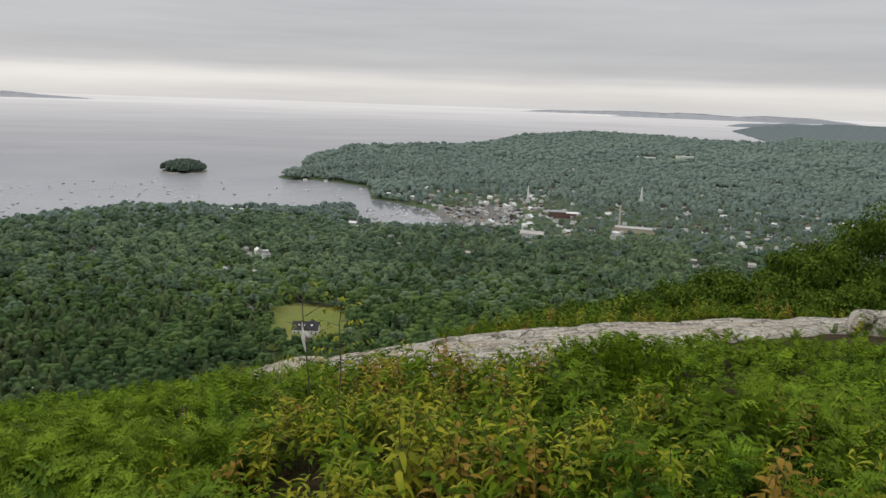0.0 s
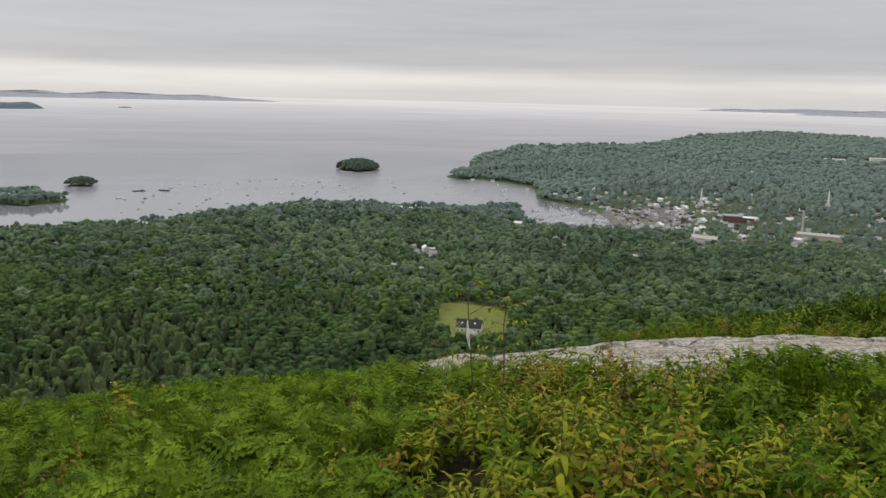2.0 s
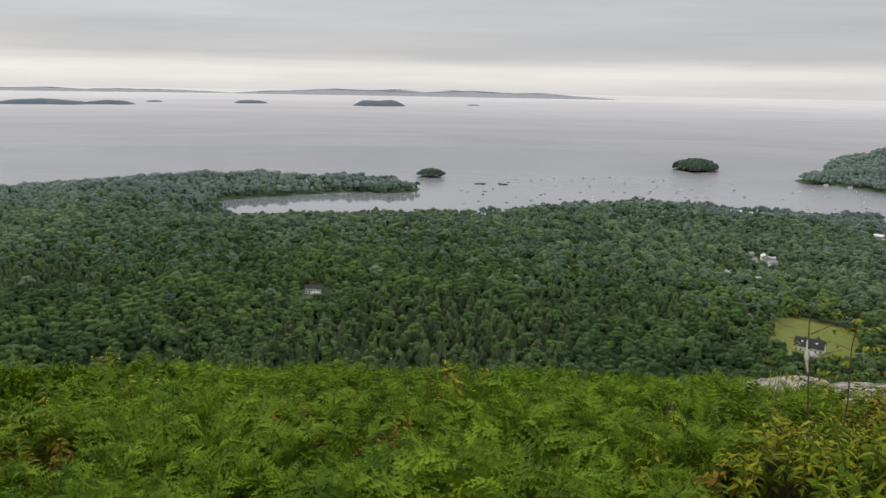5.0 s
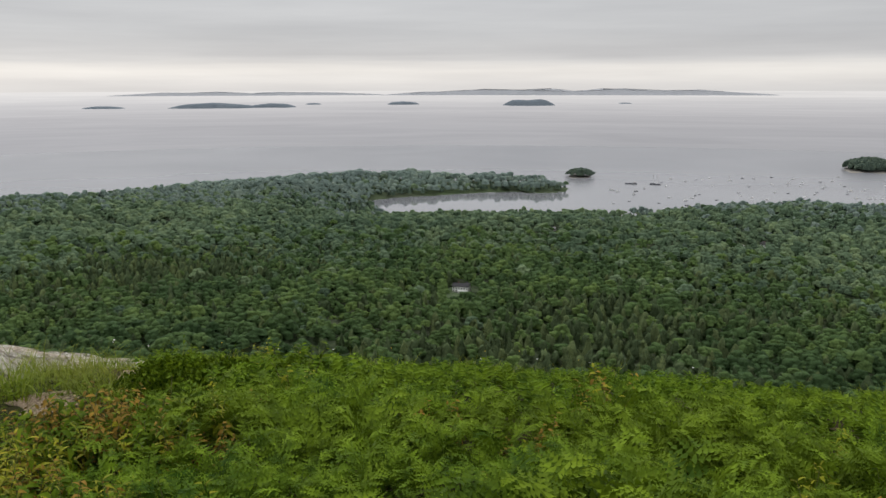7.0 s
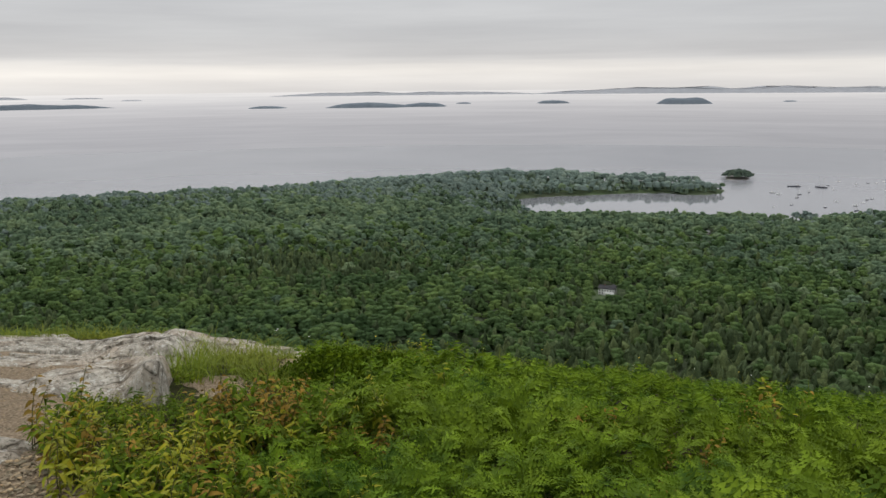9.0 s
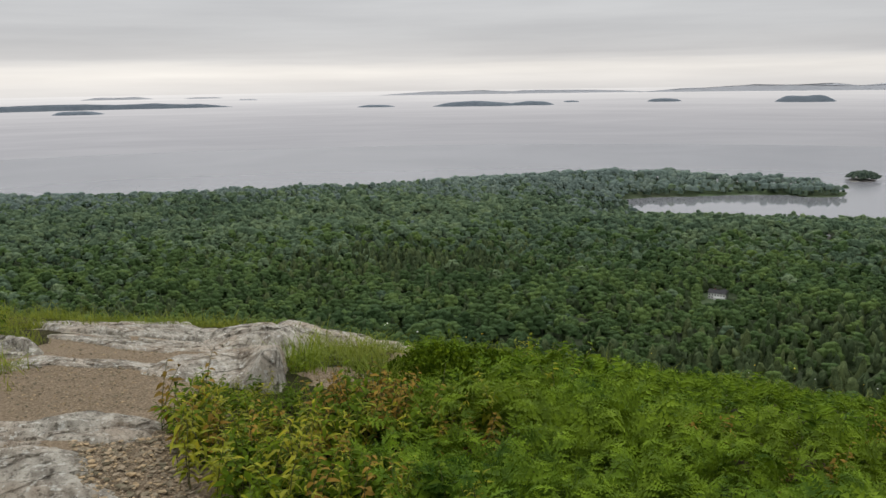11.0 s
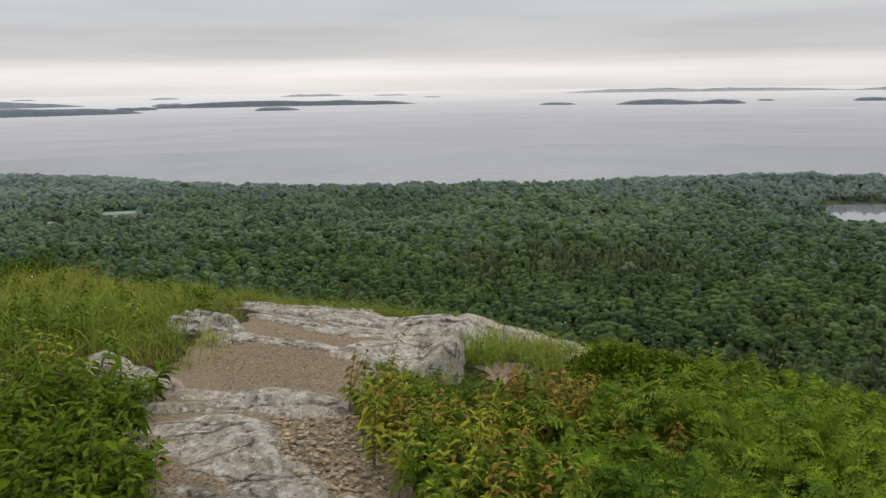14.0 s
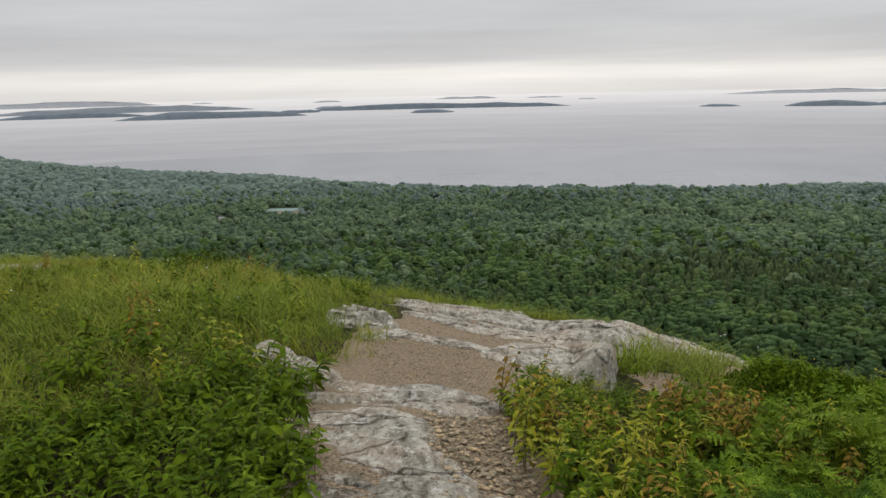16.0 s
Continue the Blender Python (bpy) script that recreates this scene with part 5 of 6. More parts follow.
def frond_shape(length, r, fine):
    """One arching fern frond along +x, with its pinnae; fine ones carry leaflets."""
    pairs = 12 if fine else 9
    arch, lean = r.uniform(0.55, 1.05), r.uniform(-0.3, 0.3)
    pieces = []
    spine = []
    for k in range(9):
        s = k / 8
        spine.append((length * (s * 0.86), lean * length * s * s, length * arch * (math.sin(s * 2.0) * 0.9)))
    pieces.append(tube(spine, 0.0022, 0.0008, 3))
    for k in range(pairs):
        s = 0.2 + 0.78 * k / (pairs - 1)
        x, y, z = length * s * 0.86, lean * length * s * s, length * arch * math.sin(s * 2.0) * 0.9
        slope = math.atan2(arch * math.cos(s * 2.0) * 1.8, 0.86)
        size = length * 0.27 * math.sin(math.pi * min(1, (1.05 - s) / 0.85) * 0.5) * (0.62 + 0.38 * min(1, (s - 0.1) / 0.25)) + 0.008
        for side in (-1, 1):
            m = pose(x, y, z) @ Matrix.Rotation(-slope, 4, "Y") @ Matrix.Rotation(side * radians(62 + r.uniform(-8, 8)), 4, "Z") @ Matrix.Rotation(radians(r.uniform(-12, 34)), 4, "Y") @ Matrix.Rotation(radians(r.uniform(-30, 30)), 4, "X")
            if fine:
                n = 4
                v = [(0, 0, 0)]
                t = []
                for j in range(n):
                    q = (j + 0.3) / n
                    w = size * 0.27 * (1 - q) ** 0.8 + 0.002
                    b = len(v)
                    v += [(size * q, 0, 0), (size * (q + 0.75 / n), w, 0.003), (size * (q + 1.0 / n), 0, 0), (size * (q + 0.75 / n), -w, 0.003)]
                    t += [(b, b + 2, b + 1), (b, b + 3, b + 2)]
                shape = np.array(v), np.array(t)
            else:
                shape = np.array([(0, 0, 0), (size * 0.4, size * 0.2, 0.004), (size, 0, -size * 0.1), (size * 0.4, -size * 0.2, 0.004)]), np.array([(0, 2, 1), (0, 3, 2)])
            pieces.append(moved(shape, m))
    return joined(pieces)


def spots_in(zones, r, gap, free=()):
    """Stations inside zones of heading and distance, no two closer than the gap; free: outlines to keep clear of."""
    rings = [ring_of(o) for o in free]
    got = []
    cells = {}
    for a0, a1, r0, r1, per in zones:
        area = radians(a1 - a0) * (r1 * r1 - r0 * r0) / 2
        for _ in range(int(area * per)):
            az, d = r.uniform(a0, a1), math.sqrt(r.uniform(r0 * r0, r1 * r1))
            x, y = (float(c) for c in polar(az, d))
            key = (int(x // gap), int(y // gap))
            if any(math.hypot(x - a, y - b) < gap for i in (-1, 0, 1) for j in (-1, 0, 1) for a, b in cells.get((key[0] + i, key[1] + j), ())):
                continue
            if any(inland(np.array([x]), np.array([y]), ring)[0] > -0.05 for ring in rings):
                continue
            cells.setdefault(key, []).append((x, y))
            got.append((x, y, az, d))
    return got


LEDGE_FREE = [LEDGE_OUT, [(16, 10.0), (13.5, 9.2), (11, 8.8), (9.3, 8.9), (8.9, 9.6), (10, 10.2), (13, 10.5)]]
PATH_FREE = [[(99, 1.6), (98.6, 3.5), (98.0, 4.7), (95, 5.2), (94, 5.7), (91.6, 6.3), (91, 7.2), (91, 9.6), (84, 10.3), (79, 10), (75.4, 9), (75.8, 5.45), (80, 5.65), (83.4, 5.8), (82.8, 5.1), (85.0, 4.4), (84.4, 3.6), (82.0, 2.9), (80.0, 1.6)],
             [(74.3, 6.1), (71.2, 6.6), (70.8, 6.1), (72.4, 5.2), (74.2, 5.4)], [(68.8, 6.9), (67.5, 8.0), (66.6, 8.0), (67.0, 6.9)], [(95.6, 7.3), (93.2, 7.8), (91, 7.3), (90.6, 6.6), (92.6, 6.5), (95.2, 6.7)],
             [(101.4, 5.6), (100, 5.7), (99, 5.4), (97.6, 5.3), (97.6, 4.9), (101.2, 5.1)], [(75.6, 8.9), (72, 9.5), (67, 9.9), (67, 9.1), (73, 8.2), (75.7, 7.5)]]
BEHIND = [(77, 1.6), (40, 0.7), (-70, 0.8), (-118, 2.4), (-132, 6), (-150, 6), (-168, 2.4), (150, 1.0), (102, 1.6)]
FREE = LEDGE_FREE + PATH_FREE


def on_ground(x, y, turn, size, sink=0.02):
    return pose(x, y, float(summit(np.array(x), np.array(y))) - sink, 0, 0, turn) @ Matrix.Scale(size, 4)


def mound(x, y):
    """How well the plants grow here: they stand in mounds with hollows between."""
    return 0.50 + 1.12 * float(fractal(np.array(x * 1.25 + 20), np.array(y * 1.25 + 20), 71, 3))


def make_ferns():
    r = random.Random(11)
    fine = []
    for k in range(6):
        v, t = frond_shape(r.uniform(0.3, 0.42), r, True)
        fine.append(mesh_from("frond", v, t, smooth=False))
        fine[-1].materials.append(FERN)
    kinds = []
    for k in range(6):
        clump = new("fern")
        n = r.randint(5, 7)
        for i in range(n):
            o = part("frond", fine[(i + k) % 6], FERN, clump)
            o.matrix_local = pose(r.uniform(-0.06, 0.06), r.uniform(-0.06, 0.06), 0, 0, 0, 360 * i / n + r.uniform(-25, 25)) @ Matrix.Rotation(radians(-r.uniform(-6, 26)), 4, "Y") @ Matrix.Scale(r.uniform(0.65, 1.15), 4)
        tagged(clump, "bright green fern with arching feathery fronds", "fern", "ferns on the summit")
        kinds.append(clump)
    used = [False] * 6
    near = spots_in([(15, 67, 1.5, 3.3, 60), (-33, -9, 2.2, 3.5, 40)], r, 0.15, FREE)
    r.shuffle(near)
    for n, (x, y, az, d) in enumerate(near[:300]):
        k = n % 6
        ob = kinds[k] if not used[k] else copy_thing(kinds[k], Matrix())
        used[k] = True
        ob.matrix_basis = on_ground(x, y, r.uniform(0, 360), r.uniform(0.75, 1.15) * mound(x, y) * (0.75 if az < 0 else 1))
    # the bed of ferns farther down to the brow, past counting
    shapes = []
    for detail in (True, False):
        for k in range(5):
            pieces = []
            for i in range(6):
                m = pose(0, 0, 0, 0, 0, 60 * i + r.uniform(-25, 25)) @ Matrix.Rotation(radians(-r.uniform(-4, 26)), 4, "Y")
                pieces.append(moved(frond_shape(r.uniform(0.28, 0.38) if detail else r.uniform(0.24, 0.33), r, detail), m))
            shapes.append(joined(pieces))
    mid = near[300:] + spots_in([(15, 67, 3.3, 5.0, 34), (-34, -7, 3.5, 5.0, 34)], r, 0.145, FREE) + spots_in([(55, 71, 2.3, 3.6, 50)], r, 0.135, FREE)
    far = spots_in([(13, 66, 5.0, 10.6, 22), (-34, -8, 5.0, 10.4, 22), (2, 16, 4.6, 8.6, 12)], r, 0.175, FREE) + spots_in([(-34, -9, 4.9, 8.2, 34)], r, 0.15, FREE)
    pieces = [moved(shapes[n % 5], on_ground(x, y, r.uniform(0, 360), r.uniform(0.7, 1.15) * mound(x, y) * (0.72 if az < 0 else 1))) for n, (x, y, az, d) in enumerate(mid)]
    pieces += [moved(shapes[5 + n % 5], on_ground(x, y, r.uniform(0, 360), r.uniform(0.65, 1.1) * mound(x, y) * np.interp(d, [5.5, 7.5, 9], [1, 0.8, 0.6]) * (0.8 if az < 0 else 1))) for n, (x, y, az, d) in enumerate(far)]
    v, t = joined(pieces)
    thing("fern_bed", mesh_from("fern_bed", v, t, smooth=False), FERN_BED, "bed of green ferns covering the slope to the brow", "ferns", kind="stuff")


def herb_shapes(tall, leaves, length, width, droop, r, stems=3, spread=0.12):
    """Leafy stems: the leaves as one shape, the stems as another."""
    foliage, wood = [], []
    for s in range(stems):
        lx, ly = r.uniform(-spread, spread), r.uniform(-spread, spread)
        bx, by = r.uniform(-spread, spread) * 0.7, r.uniform(-spread, spread) * 0.7
        h = tall * r.uniform(0.6, 1.2)
        pts = [(bx + lx * q * q, by + ly * q * q, h * q) for q in (0, 0.3, 0.6, 0.85, 1)]
        wood.append(tube(pts, 0.003, 0.0012, 3))
        for k in range(leaves):
            q = 0.3 + 0.72 * (k + r.uniform(0, 0.5)) / leaves
            q = min(q, 1)
            size = (1.05 - 0.5 * q ** 3) * r.uniform(0.75, 1.15)
            m = pose(bx + lx * q * q, by + ly * q * q, h * q, 0, 0, 137.5 * k + r.uniform(-30, 30)) @ Matrix.Rotation(radians(-r.uniform(-15, 55) - 25 * max(0, q - 0.8) / 0.2), 4, "Y") @ Matrix.Rotation(radians(r.uniform(-40, 40)), 4, "X")
            foliage.append(moved(leaf_fan(length * size, width * size, droop * r.uniform(0.5, 1.3)), m))
    return joined(foliage), joined(wood)


def make_herbs():
    r = random.Random(23)
    families = {
        "green": (LEAF, LEAF_BED, "leafy green herb with drooping pointed leaves", (0.30, 16, 0.086, 0.028, 0.85)),
        "yellow": (LEAF_YELLOW, YELLOW_BED, "yellow-green herb with drooping pointed leaves", (0.32, 17, 0.076, 0.021, 0.95)),
        "rust": (LEAF_RUST, RUST_BED, "rust-brown withered herb among green plants", (0.32, 16, 0.06, 0.025, 0.9)),
        "broad": (LEAF, LEAF_BED, "broad-leaved green bush in full leaf", (0.29, 17, 0.085, 0.036, 0.8)),
    }
    names = tuple(families)
    kinds, shapes = {}, {}
    for name, (mat, bed, label, spec) in families.items():
        kinds[name], shapes[name] = [], []
        for k in range(4):
            foliage, wood = herb_shapes(*spec, r)
            ob = new("herb")
            part("foliage", mesh_from("foliage", *foliage), mat, ob)
            part("stem", mesh_from("stem", *wood), STEM, ob)
            tagged(ob, label, "herb", "herbs on the summit")
            kinds[name].append([ob, False])
            shapes[name].append((foliage, wood))
    zones = [  # heading from, to, distance from, to, stations a square metre, mix of green, yellow, rust, broad
        ((-16, 20, 1.6, 3.1, 95), (5, 5, 0.35, 0.6)), ((99.8, 124, 1.5, 2.9, 190), (6, 0.05, 0, 4)), ((62, 81.6, 1.6, 3.1, 190), (2, 5, 1.3, 4)),
        ((-34, -14, 1.6, 2.8, 70), (5, 2.2, 0.5, 2)), ((-30, -9, 2.8, 4.6, 34), (5, 2, 0.8, 2)), ((-16, 20, 3.1, 4.7, 80), (5, 4, 0.5, 0.6)), ((-8, 11, 4.6, 6.3, 75), (4, 3, 1.2, 1)), ((16, 30, 1.6, 2.5, 35), (4, 4, 1, 0)),
        ((73.5, 84.0, 3.1, 3.6, 200), (4, 4, 0.5, 4)), ((73.5, 83.4, 3.6, 4.6, 200), (2.5, 8, 1, 3)), ((64, 74, 3.1, 4.6, 130), (3, 2, 1.5, 4)), ((66.5, 74, 4.2, 5.2, 170), (0.2, 0.5, 6, 0.4)), ((73.5, 82.2, 4.3, 6.3, 100), (5, 1.8, 0.05, 2)),
        ((99.5, 124, 2.9, 4.6, 110), (5, 0.05, 0, 5)), ((102, 124, 4.6, 6.5, 14), (4, 0.6, 0, 2)), ((55, 66, 4.5, 9, 9), (5, 1, 0, 3)), ((-34, 0, 10, 13.5, 16), (4, 2, 0.6, 3)), ((93, 120, 6, 13, 3), (3, 1.5, 0.5, 1)), ((100, 105, 11.5, 14, 14), (1, 1, 4, 0)), ((98.8, 102, 3.0, 5.4, 40), (4, 1, 0.2, 2)),
    ]
    # a few rusty and yellow plants stand in loose groups among the ferns
    groups = [(r.uniform(18, 62), r.uniform(2.6, 6.8)) for _ in range(8)] + [(-5, 3.6), (-9, 3.2), (1, 4.2)]
    stations = [(p, mix) for zone, mix in zones for p in spots_in([zone], r, 0.095 if zone[4] < 100 else 0.078, FREE)]
    for az, d in groups:
        stations += [(p, (1, 1.5, 4, 0)) for p in spots_in([(az - 50 / d / 4, az + 50 / d / 4, d - 0.3, d + 0.3, 22)], r, 0.12, FREE)]
    bed = {name: [] for name in names}
    wood_bed = []
    for n, ((x, y, az, d), mix) in enumerate(stations):
        name = r.choices(names, mix)[0]
        k = r.randrange(4)
        low = 0.5 if 73 < az < 82 and d > 4.35 else 1.0     # they stay low before the boulder
        m = on_ground(x, y, r.uniform(0, 360), r.uniform(0.65, 1.1) * mound(x, y) * low)
        slot = kinds[name][k]
        if d < 3.1 and n < 420 and n % 3 < 2 or not slot[1]:
            ob = slot[0] if not slot[1] else copy_thing(slot[0], Matrix())
            slot[1] = True
            ob.matrix_basis = m
        else:
            foliage, wood = shapes[name][k]
            bed[name].append(moved(foliage, m))
            wood_bed.append(moved(wood, m))
    for name, (mat, other, label, spec) in families.items():
        if bed[name]:
            thing("herb_bed", mesh_from("herb_bed", *joined(bed[name])), other, {"green": "mass of leafy green herbs", "yellow": "mass of yellow-green herbs", "rust": "withered rust-brown herbs", "broad": "mass of broad green leaves"}[name]
                  + " on the summit slope", "herbs", kind="stuff")
    thing("herb_stems", mesh_from("herb_stems", *joined(wood_bed)), STEM, "thin brown stems of the herbs on the slope", "stems", kind="stuff")


def make_grass():
    r = random.Random(31)
    meshes, shapes = [], []
    for k in range(5):
        pieces = []
        for b in range(44):
            h, w = 0.06 + 0.2 * r.random() ** 1.4, r.uniform(0.0018, 0.004)
            lean, a = r.uniform(0.4, 1.6), r.uniform(0, 6.28)
            x, y = r.gauss(0, 0.085), r.gauss(0, 0.085)
            c, s = math.cos(a), math.sin(a)
            v = []
            for q, ww in ((0, w), (0.55, w * 0.8), (1, 0)):
                o = lean * h * q * q
                for e in ((-1, 1) if ww else (0,)):
                    v.append((x + c * o - s * e * ww, y + s * o + c * e * ww, h * q * (1 - 0.25 * lean * q)))
            pieces.append((np.array(v), np.array([(0, 1, 3), (0, 3, 2), (2, 3, 4)])))
        shapes.append(joined(pieces))
        meshes.append(mesh_from("grass_tuft", *shapes[-1], smooth=False))
        meshes[-1].materials.append(GRASS)
    zones = [(99.4, 101.5, 3.6, 5.2, 14), (91, 99.5, 5.2, 8, 75), (73.5, 82.5, 4.9, 5.9, 16), (64, 76, 6.0, 9.6, 60), (99, 123, 4.3, 9, 66), (92.5, 122, 7.5, 13, 44), (94, 120, 13, 20, 13), (76, 92, 9.4, 12.5, 18), (12, 64, 8.6, 11.5, 5),
             (-2, 14, 5.6, 9.6, 7), (-34, -4, 10, 12.5, 2)]
    rest = []
    for n, (x, y, az, d) in enumerate(spots_in(zones, r, 0.105, FREE)):
        m = on_ground(x, y, r.uniform(0, 360), r.uniform(0.6, 1.05) * mound(x * 0.7, y * 0.7) * (1.35 if 68 < az < 76 and d < 8.6 else 1.3 if az > 99 else 1))
        if n < 280:
            ob = new("grass_tuft", meshes[n % 5])
            ob.matrix_basis = m
            tagged(ob, "tuft of green and straw-coloured summer grass", "grass tuft", "grass on the summit")
        else:
            rest.append(moved(shapes[n % 5], m))
    # short grass over the crown of the hill, round and behind the standpoint
    sparse = [(v, t[(np.arange(len(t)) // 3) % 3 == 0]) for v, t in shapes]
    rest += [moved(sparse[n % 5], on_ground(x, y, r.uniform(0, 360), r.uniform(0.8, 1.4))) for n, (x, y, az, d) in enumerate(spots_in([(124, 326, 1.0, 7.5, 30), (20, 62, 1.0, 2.4, 16), (-34, 20, 1.0, 1.8, 16)], r, 0.14, [BEHIND]))]
    thing("grass_bed", mesh_from("grass_bed", *joined(rest), smooth=False), GRASS_BED, "summer grass on the summit slope, green and straw", "grass", kind="stuff")


def make_shrub(az, d, tall, wide, r, mat, leaves, label, leaf=0.092):
    """A bush of many leaves in lobes round forked stems."""
    ob = new("shrub")
    wood, foliage, lobes = [], [], []
    for k in range(12):
        a, e = 2.4 * k + r.uniform(-0.4, 0.4), math.sqrt((k + 0.5) / 12)
        tip = (math.cos(a) * wide * 0.8 * e, math.sin(a) * wide * 0.8 * e, tall * r.uniform(0.72, 0.9) * (1 - 0.55 * e * e))
        wood.append(tube([(0, 0, -0.1), (tip[0] * 0.4, tip[1] * 0.4, tip[2] * 0.5), tip], 0.012 * tall + 0.004, 0.004, 5))
        lobes.append((tip, wide * r.uniform(0.24, 0.42), tall * r.uniform(0.12, 0.2)))
        lobes.append(((tip[0] * 1.05, tip[1] * 1.05, tip[2] * 0.45), wide * r.uniform(0.22, 0.34), 0))
    lobes = [(p, w, min(w * 0.8, tall * 0.3)) for p, w, h in lobes]
    for k in range(int(leaves * 3.2)):
        (x, y, z), w, h = lobes[k % len(lobes)]
        a, e = r.uniform(0, 6.28), math.acos(r.uniform(-0.7, 1))
        q = r.uniform(0.6, 1.1)
        p = (x + math.cos(a) * math.sin(e) * w * q, y + math.sin(a) * math.sin(e) * w * q, max(z + math.cos(e) * h * q, 0.06))
        m = pose(*p, 0, 0, math.degrees(a) + r.uniform(-35, 35)) @ Matrix.Rotation(e * 0.75 + radians(r.uniform(-35, 35)), 4, "Y") @ Matrix.Rotation(radians(r.uniform(-35, 35)), 4, "X")
        s = leaf * r.uniform(0.45, 0.95)
        foliage.append(moved((np.array([(0, 0, 0), (s * 0.45, -s * 0.38, 0.01), (s, 0, -s * 0.15), (s * 0.45, s * 0.38, 0.01)]), np.array([(0, 1, 2), (0, 2, 3)])), m))
    part("foliage", mesh_from("foliage", *joined(foliage), smooth=False), mat, ob)
    part("branch", mesh_from("branch", *joined(wood)), BARK, ob)
    ob.matrix_basis = on_ground(*(float(c) for c in polar(az, d)), r.uniform(0, 360), 1, 0.05)
    return tagged(ob, label, "shrub", "shrubs along the brow")


def make_shrubs():
    r = random.Random(41)
    for az, d, tall, wide, n in ((-4.5, 12.4, 0.2, 0.4, 500), (-7.2, 13.4, 0.42, 0.55, 900), (-10.2, 14.2, 0.55, 0.7, 1300), (-13.6, 15.2, 0.7, 0.8, 1700), (-16.6, 16.2, 0.88, 0.85, 2100), (-19.4, 17.4, 1.2, 0.9, 2900), (-21.8, 17.4, 0.95, 0.7, 1800),
                                 (-23.6, 18.5, 1.75, 0.9, 3200), (-25.8, 20, 2.3, 1.15, 4600), (-29.2, 20.5, 3.1, 1.5, 6200), (-33.5, 20, 3.3, 1.7, 5000), (-12, 13.2, 0.3, 0.5, 700),
                                 (-23.4, 15, 0.4, 0.6, 900), (-26, 15.6, 0.6, 0.6, 1100), (-29, 16, 0.8, 0.8, 1500), (-19, 14.6, 0.3, 0.5, 700)):
        make_shrub(az, d, tall, wide, r, SHRUB, n, "dense green shrub at the brow of the hill" if tall < 1.5 else "tall green shrub at the brow of the hill")
    for az, d, tall, wide, n in ((64.6, 6.4, 0.3, 0.46, 2400), (62.0, 6.8, 0.26, 0.46, 1900), (104, 12.5, 0.5, 0.7, 600), (-13.5, 5.3, 0.45, 0.45, 1000)):
        make_shrub(az, d, tall, wide, r, LEAF_BED, n, "small dense green bush among the ferns", 0.046)


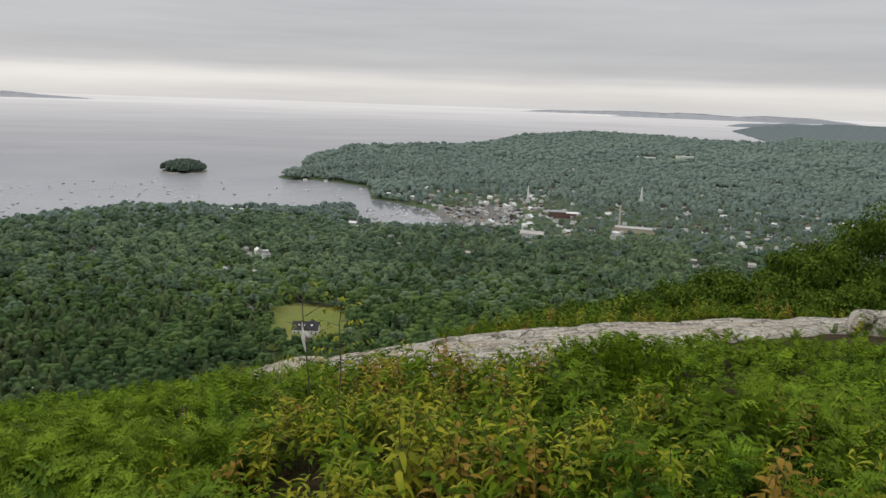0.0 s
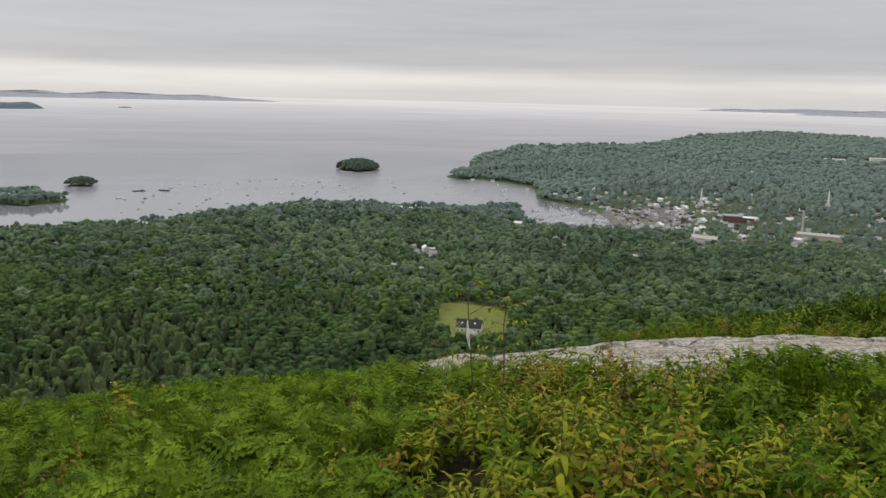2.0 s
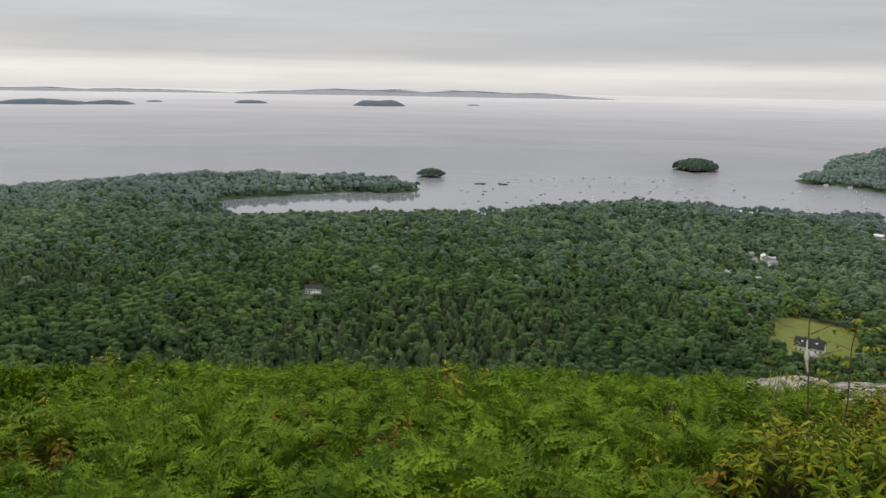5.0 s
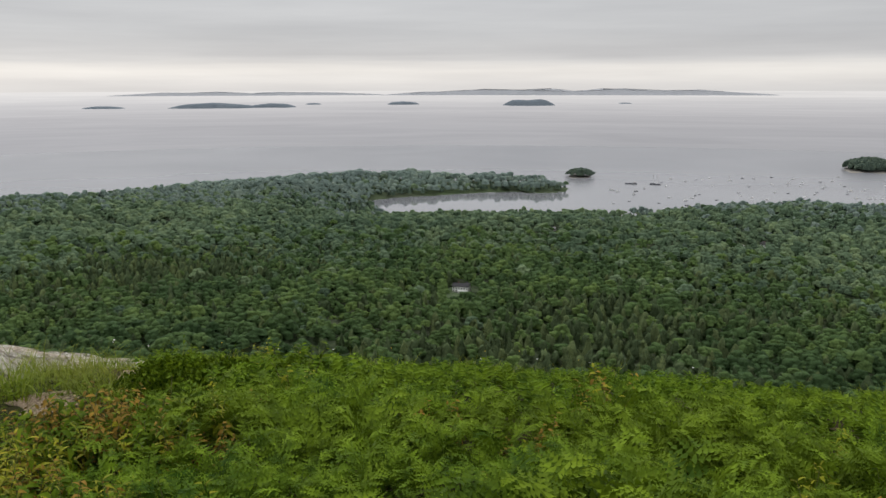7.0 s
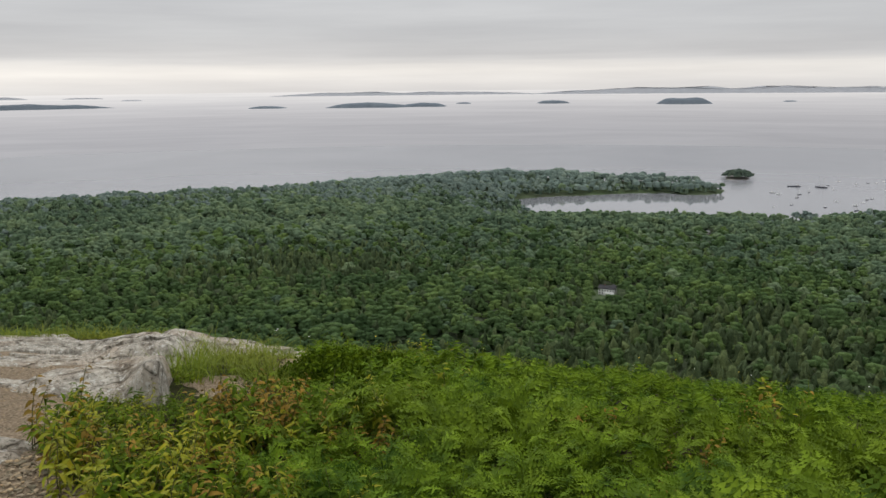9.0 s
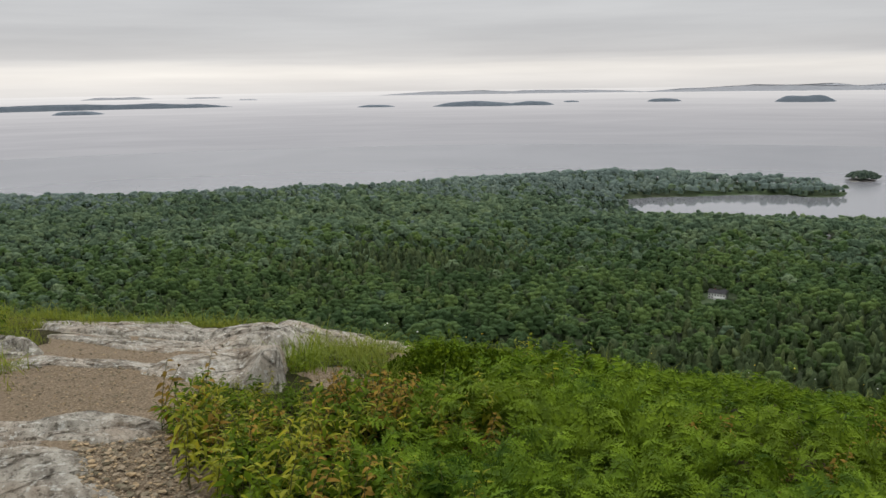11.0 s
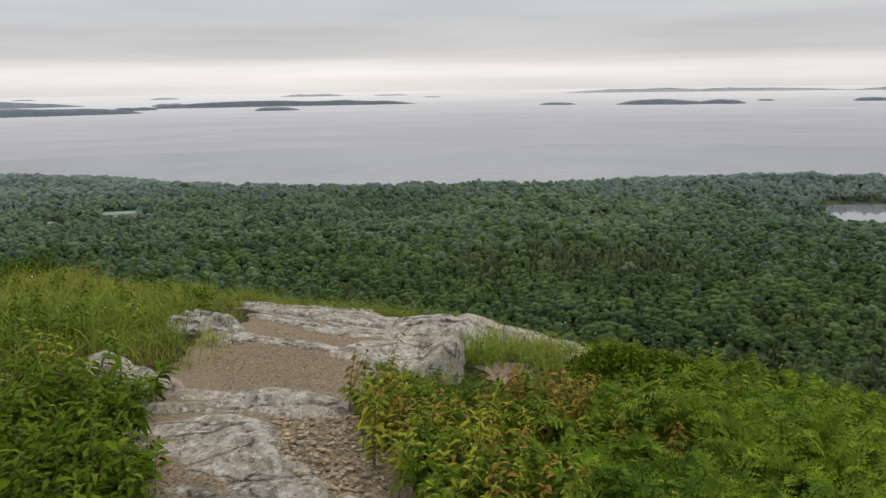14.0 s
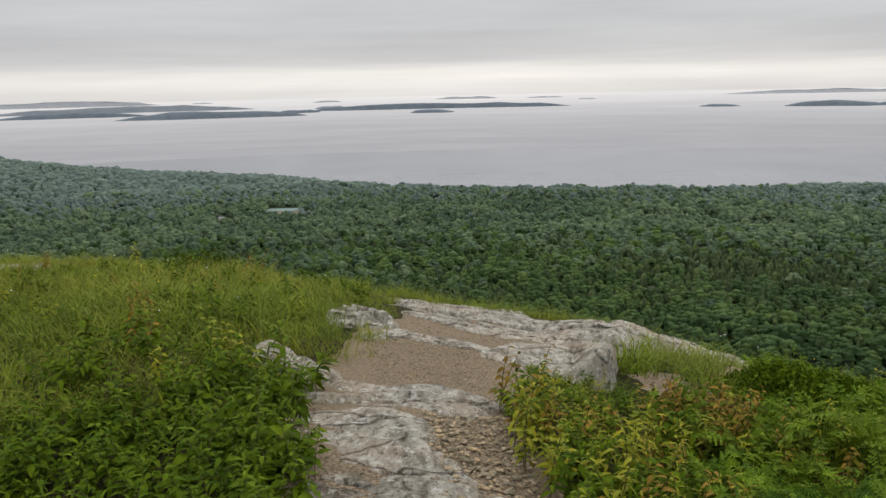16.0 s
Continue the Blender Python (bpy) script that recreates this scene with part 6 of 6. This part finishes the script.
def make_sapling():
    """The thin dying sapling that carries a web."""
    r = random.Random(51)
    ob = new("sapling")
    z = 0.95
    stem = [(0, 0, 0), (-0.01, 0.01, 0.3), (-0.035, 0, 0.6), (-0.055, 0.01, 0.82), (-0.05, 0, z)]
    part("stem", mesh_from("stem", *tube(stem, 0.006, 0.0025, 6)), BARK, ob)
    for k, (h, a, l) in enumerate(((0.62, 20, 0.16), (0.7, 200, 0.12), (0.78, -30, 0.2), (0.86, 150, 0.12), (0.92, 60, 0.1), (0.5, 190, 0.12))):
        c, s = math.cos(radians(a)), math.sin(radians(a))
        b = (-0.05 * h, 0, h)
        twig = part("twig", mesh_from("twig", *tube([b, (b[0] + c * l * 0.5, b[1] + s * l * 0.5, h + l * 0.35), (b[0] + c * l, b[1] + s * l, h + l * 0.5)], 0.0028, 0.0012, 4)), BARK, ob)
        leaves = []
        for i in range(5):
            q = 0.45 + 0.13 * i
            m = pose(b[0] + c * l * q, b[1] + s * l * q, h + l * 0.48 * q, 0, 0, r.uniform(0, 360)) @ Matrix.Rotation(radians(r.uniform(-10, 50)), 4, "Y")
            leaves.append(moved(leaf_fan(0.05, 0.02, 0.5, steps=1), m))
        part("leaf", mesh_from("leaf", *joined(leaves)), LEAF_YELLOW, twig)
    web = joined([tube([(-0.035, -0.01, 0.565), (-0.044, -0.012, 0.61)], 0.003, 0.008, 8), tube([(-0.044, -0.012, 0.61), (-0.05, -0.012, 0.65)], 0.008, 0.012, 8), tube([(-0.05, -0.012, 0.65), (-0.056, -0.008, 0.745)], 0.012, 0.002, 8)])
    fan = (np.array([(-0.05, -0.012, 0.70), (-0.046, -0.006, 0.62), (0.012, -0.012, 0.665), (-0.02, 0.0, 0.652)]), np.array([(0, 1, 3), (0, 3, 2), (1, 2, 3), (0, 2, 1)]))
    part("web", mesh_from("web", *joined([web, fan])), SILK, ob, "white silk web spun round the stem")
    ob.matrix_basis = on_ground(*(float(c) for c in polar(9.3, 4.7)), 9.3, 1)
    tagged(ob, "thin half-bare sapling holding a white silk web", "sapling")
    # a second, leafier sapling beside it
    ob = new("sapling")
    part("stem", mesh_from("stem", *tube([(0, 0, 0), (0.02, 0, 0.4), (0.01, 0.01, 0.7), (0.03, 0, 0.92)], 0.005, 0.002, 6)), BARK, ob)
    leaves, twigs = [], []
    for k in range(16):
        h, a, l = 0.42 + 0.03 * k, 137 * k, r.uniform(0.1, 0.2) * (1.2 - 0.04 * k)
        c, q = math.cos(radians(a)), math.sin(radians(a))
        twigs.append(tube([(0.015, 0, h), (0.015 + c * l, q * l, h + l * 0.3)], 0.002, 0.0008, 3))
        for i in range(5):
            f = 0.35 + 0.16 * i
            m = pose(0.015 + c * l * f, q * l * f, h + l * 0.3 * f, 0, 0, a + r.uniform(-80, 80)) @ Matrix.Rotation(radians(r.uniform(-20, 50)), 4, "Y")
            leaves.append(moved(leaf_fan(0.04, 0.017, 0.4, steps=1), m))
    part("twig", mesh_from("twig", *joined(twigs)), BARK, ob)
    part("foliage", mesh_from("foliage", *joined(leaves)), LEAF_YELLOW, ob)
    ob.matrix_basis = on_ground(*(float(c) for c in polar(7.4, 4.8)), 30, 1)
    tagged(ob, "thin sapling with small yellow-green leaves", "sapling")


make_ferns()
make_herbs()
make_grass()
make_shrubs()
make_sapling()


def make_flowers():
    """A few daisies and hawkweeds on thin stalks along the brow and in the grass."""
    r = random.Random(61)
    stalk = mesh_from("stalk", *tube([(0, 0, 0), (0.01, 0, 0.2), (0.015, 0.01, 0.38)], 0.0018, 0.0012, 3))
    stalk.materials.append(STEM)
    heads = []
    for mat in (DAISY, HAWKWEED):
        bm = bmesh.new()
        bmesh.ops.create_uvsphere(bm, u_segments=8, v_segments=4, radius=0.009)
        for v in bm.verts:
            v.co = (v.co.x + 0.015, v.co.y + 0.01, v.co.z * 0.5 + 0.385)
        me = bpy.data.meshes.new("flower_head")
        bm.to_mesh(me)
        bm.free()
        me.materials.append(mat)
        heads.append(me)
    for n, (x, y, az, d) in enumerate(spots_in([(20, 66, 8.5, 10.2, 1.0), (62, 72, 7.5, 9.2, 3), (90, 118, 5.5, 14, 0.8), (92, 98, 5.2, 6.5, 3)], r, 0.2, FREE)):
        ob = new("wild_flower")
        k = 0 if r.random() < 0.55 else 1
        part("stalk", stalk, STEM, ob)
        part("flower_head", heads[k], (DAISY, HAWKWEED)[k], ob)
        ob.matrix_basis = on_ground(x, y, r.uniform(0, 360), r.uniform(0.6, 1.0))
        tagged(ob, ("small white daisy on a thin stalk", "small yellow hawkweed on a thin stalk")[k], "flower", "wild flowers on the summit")


make_flowers()
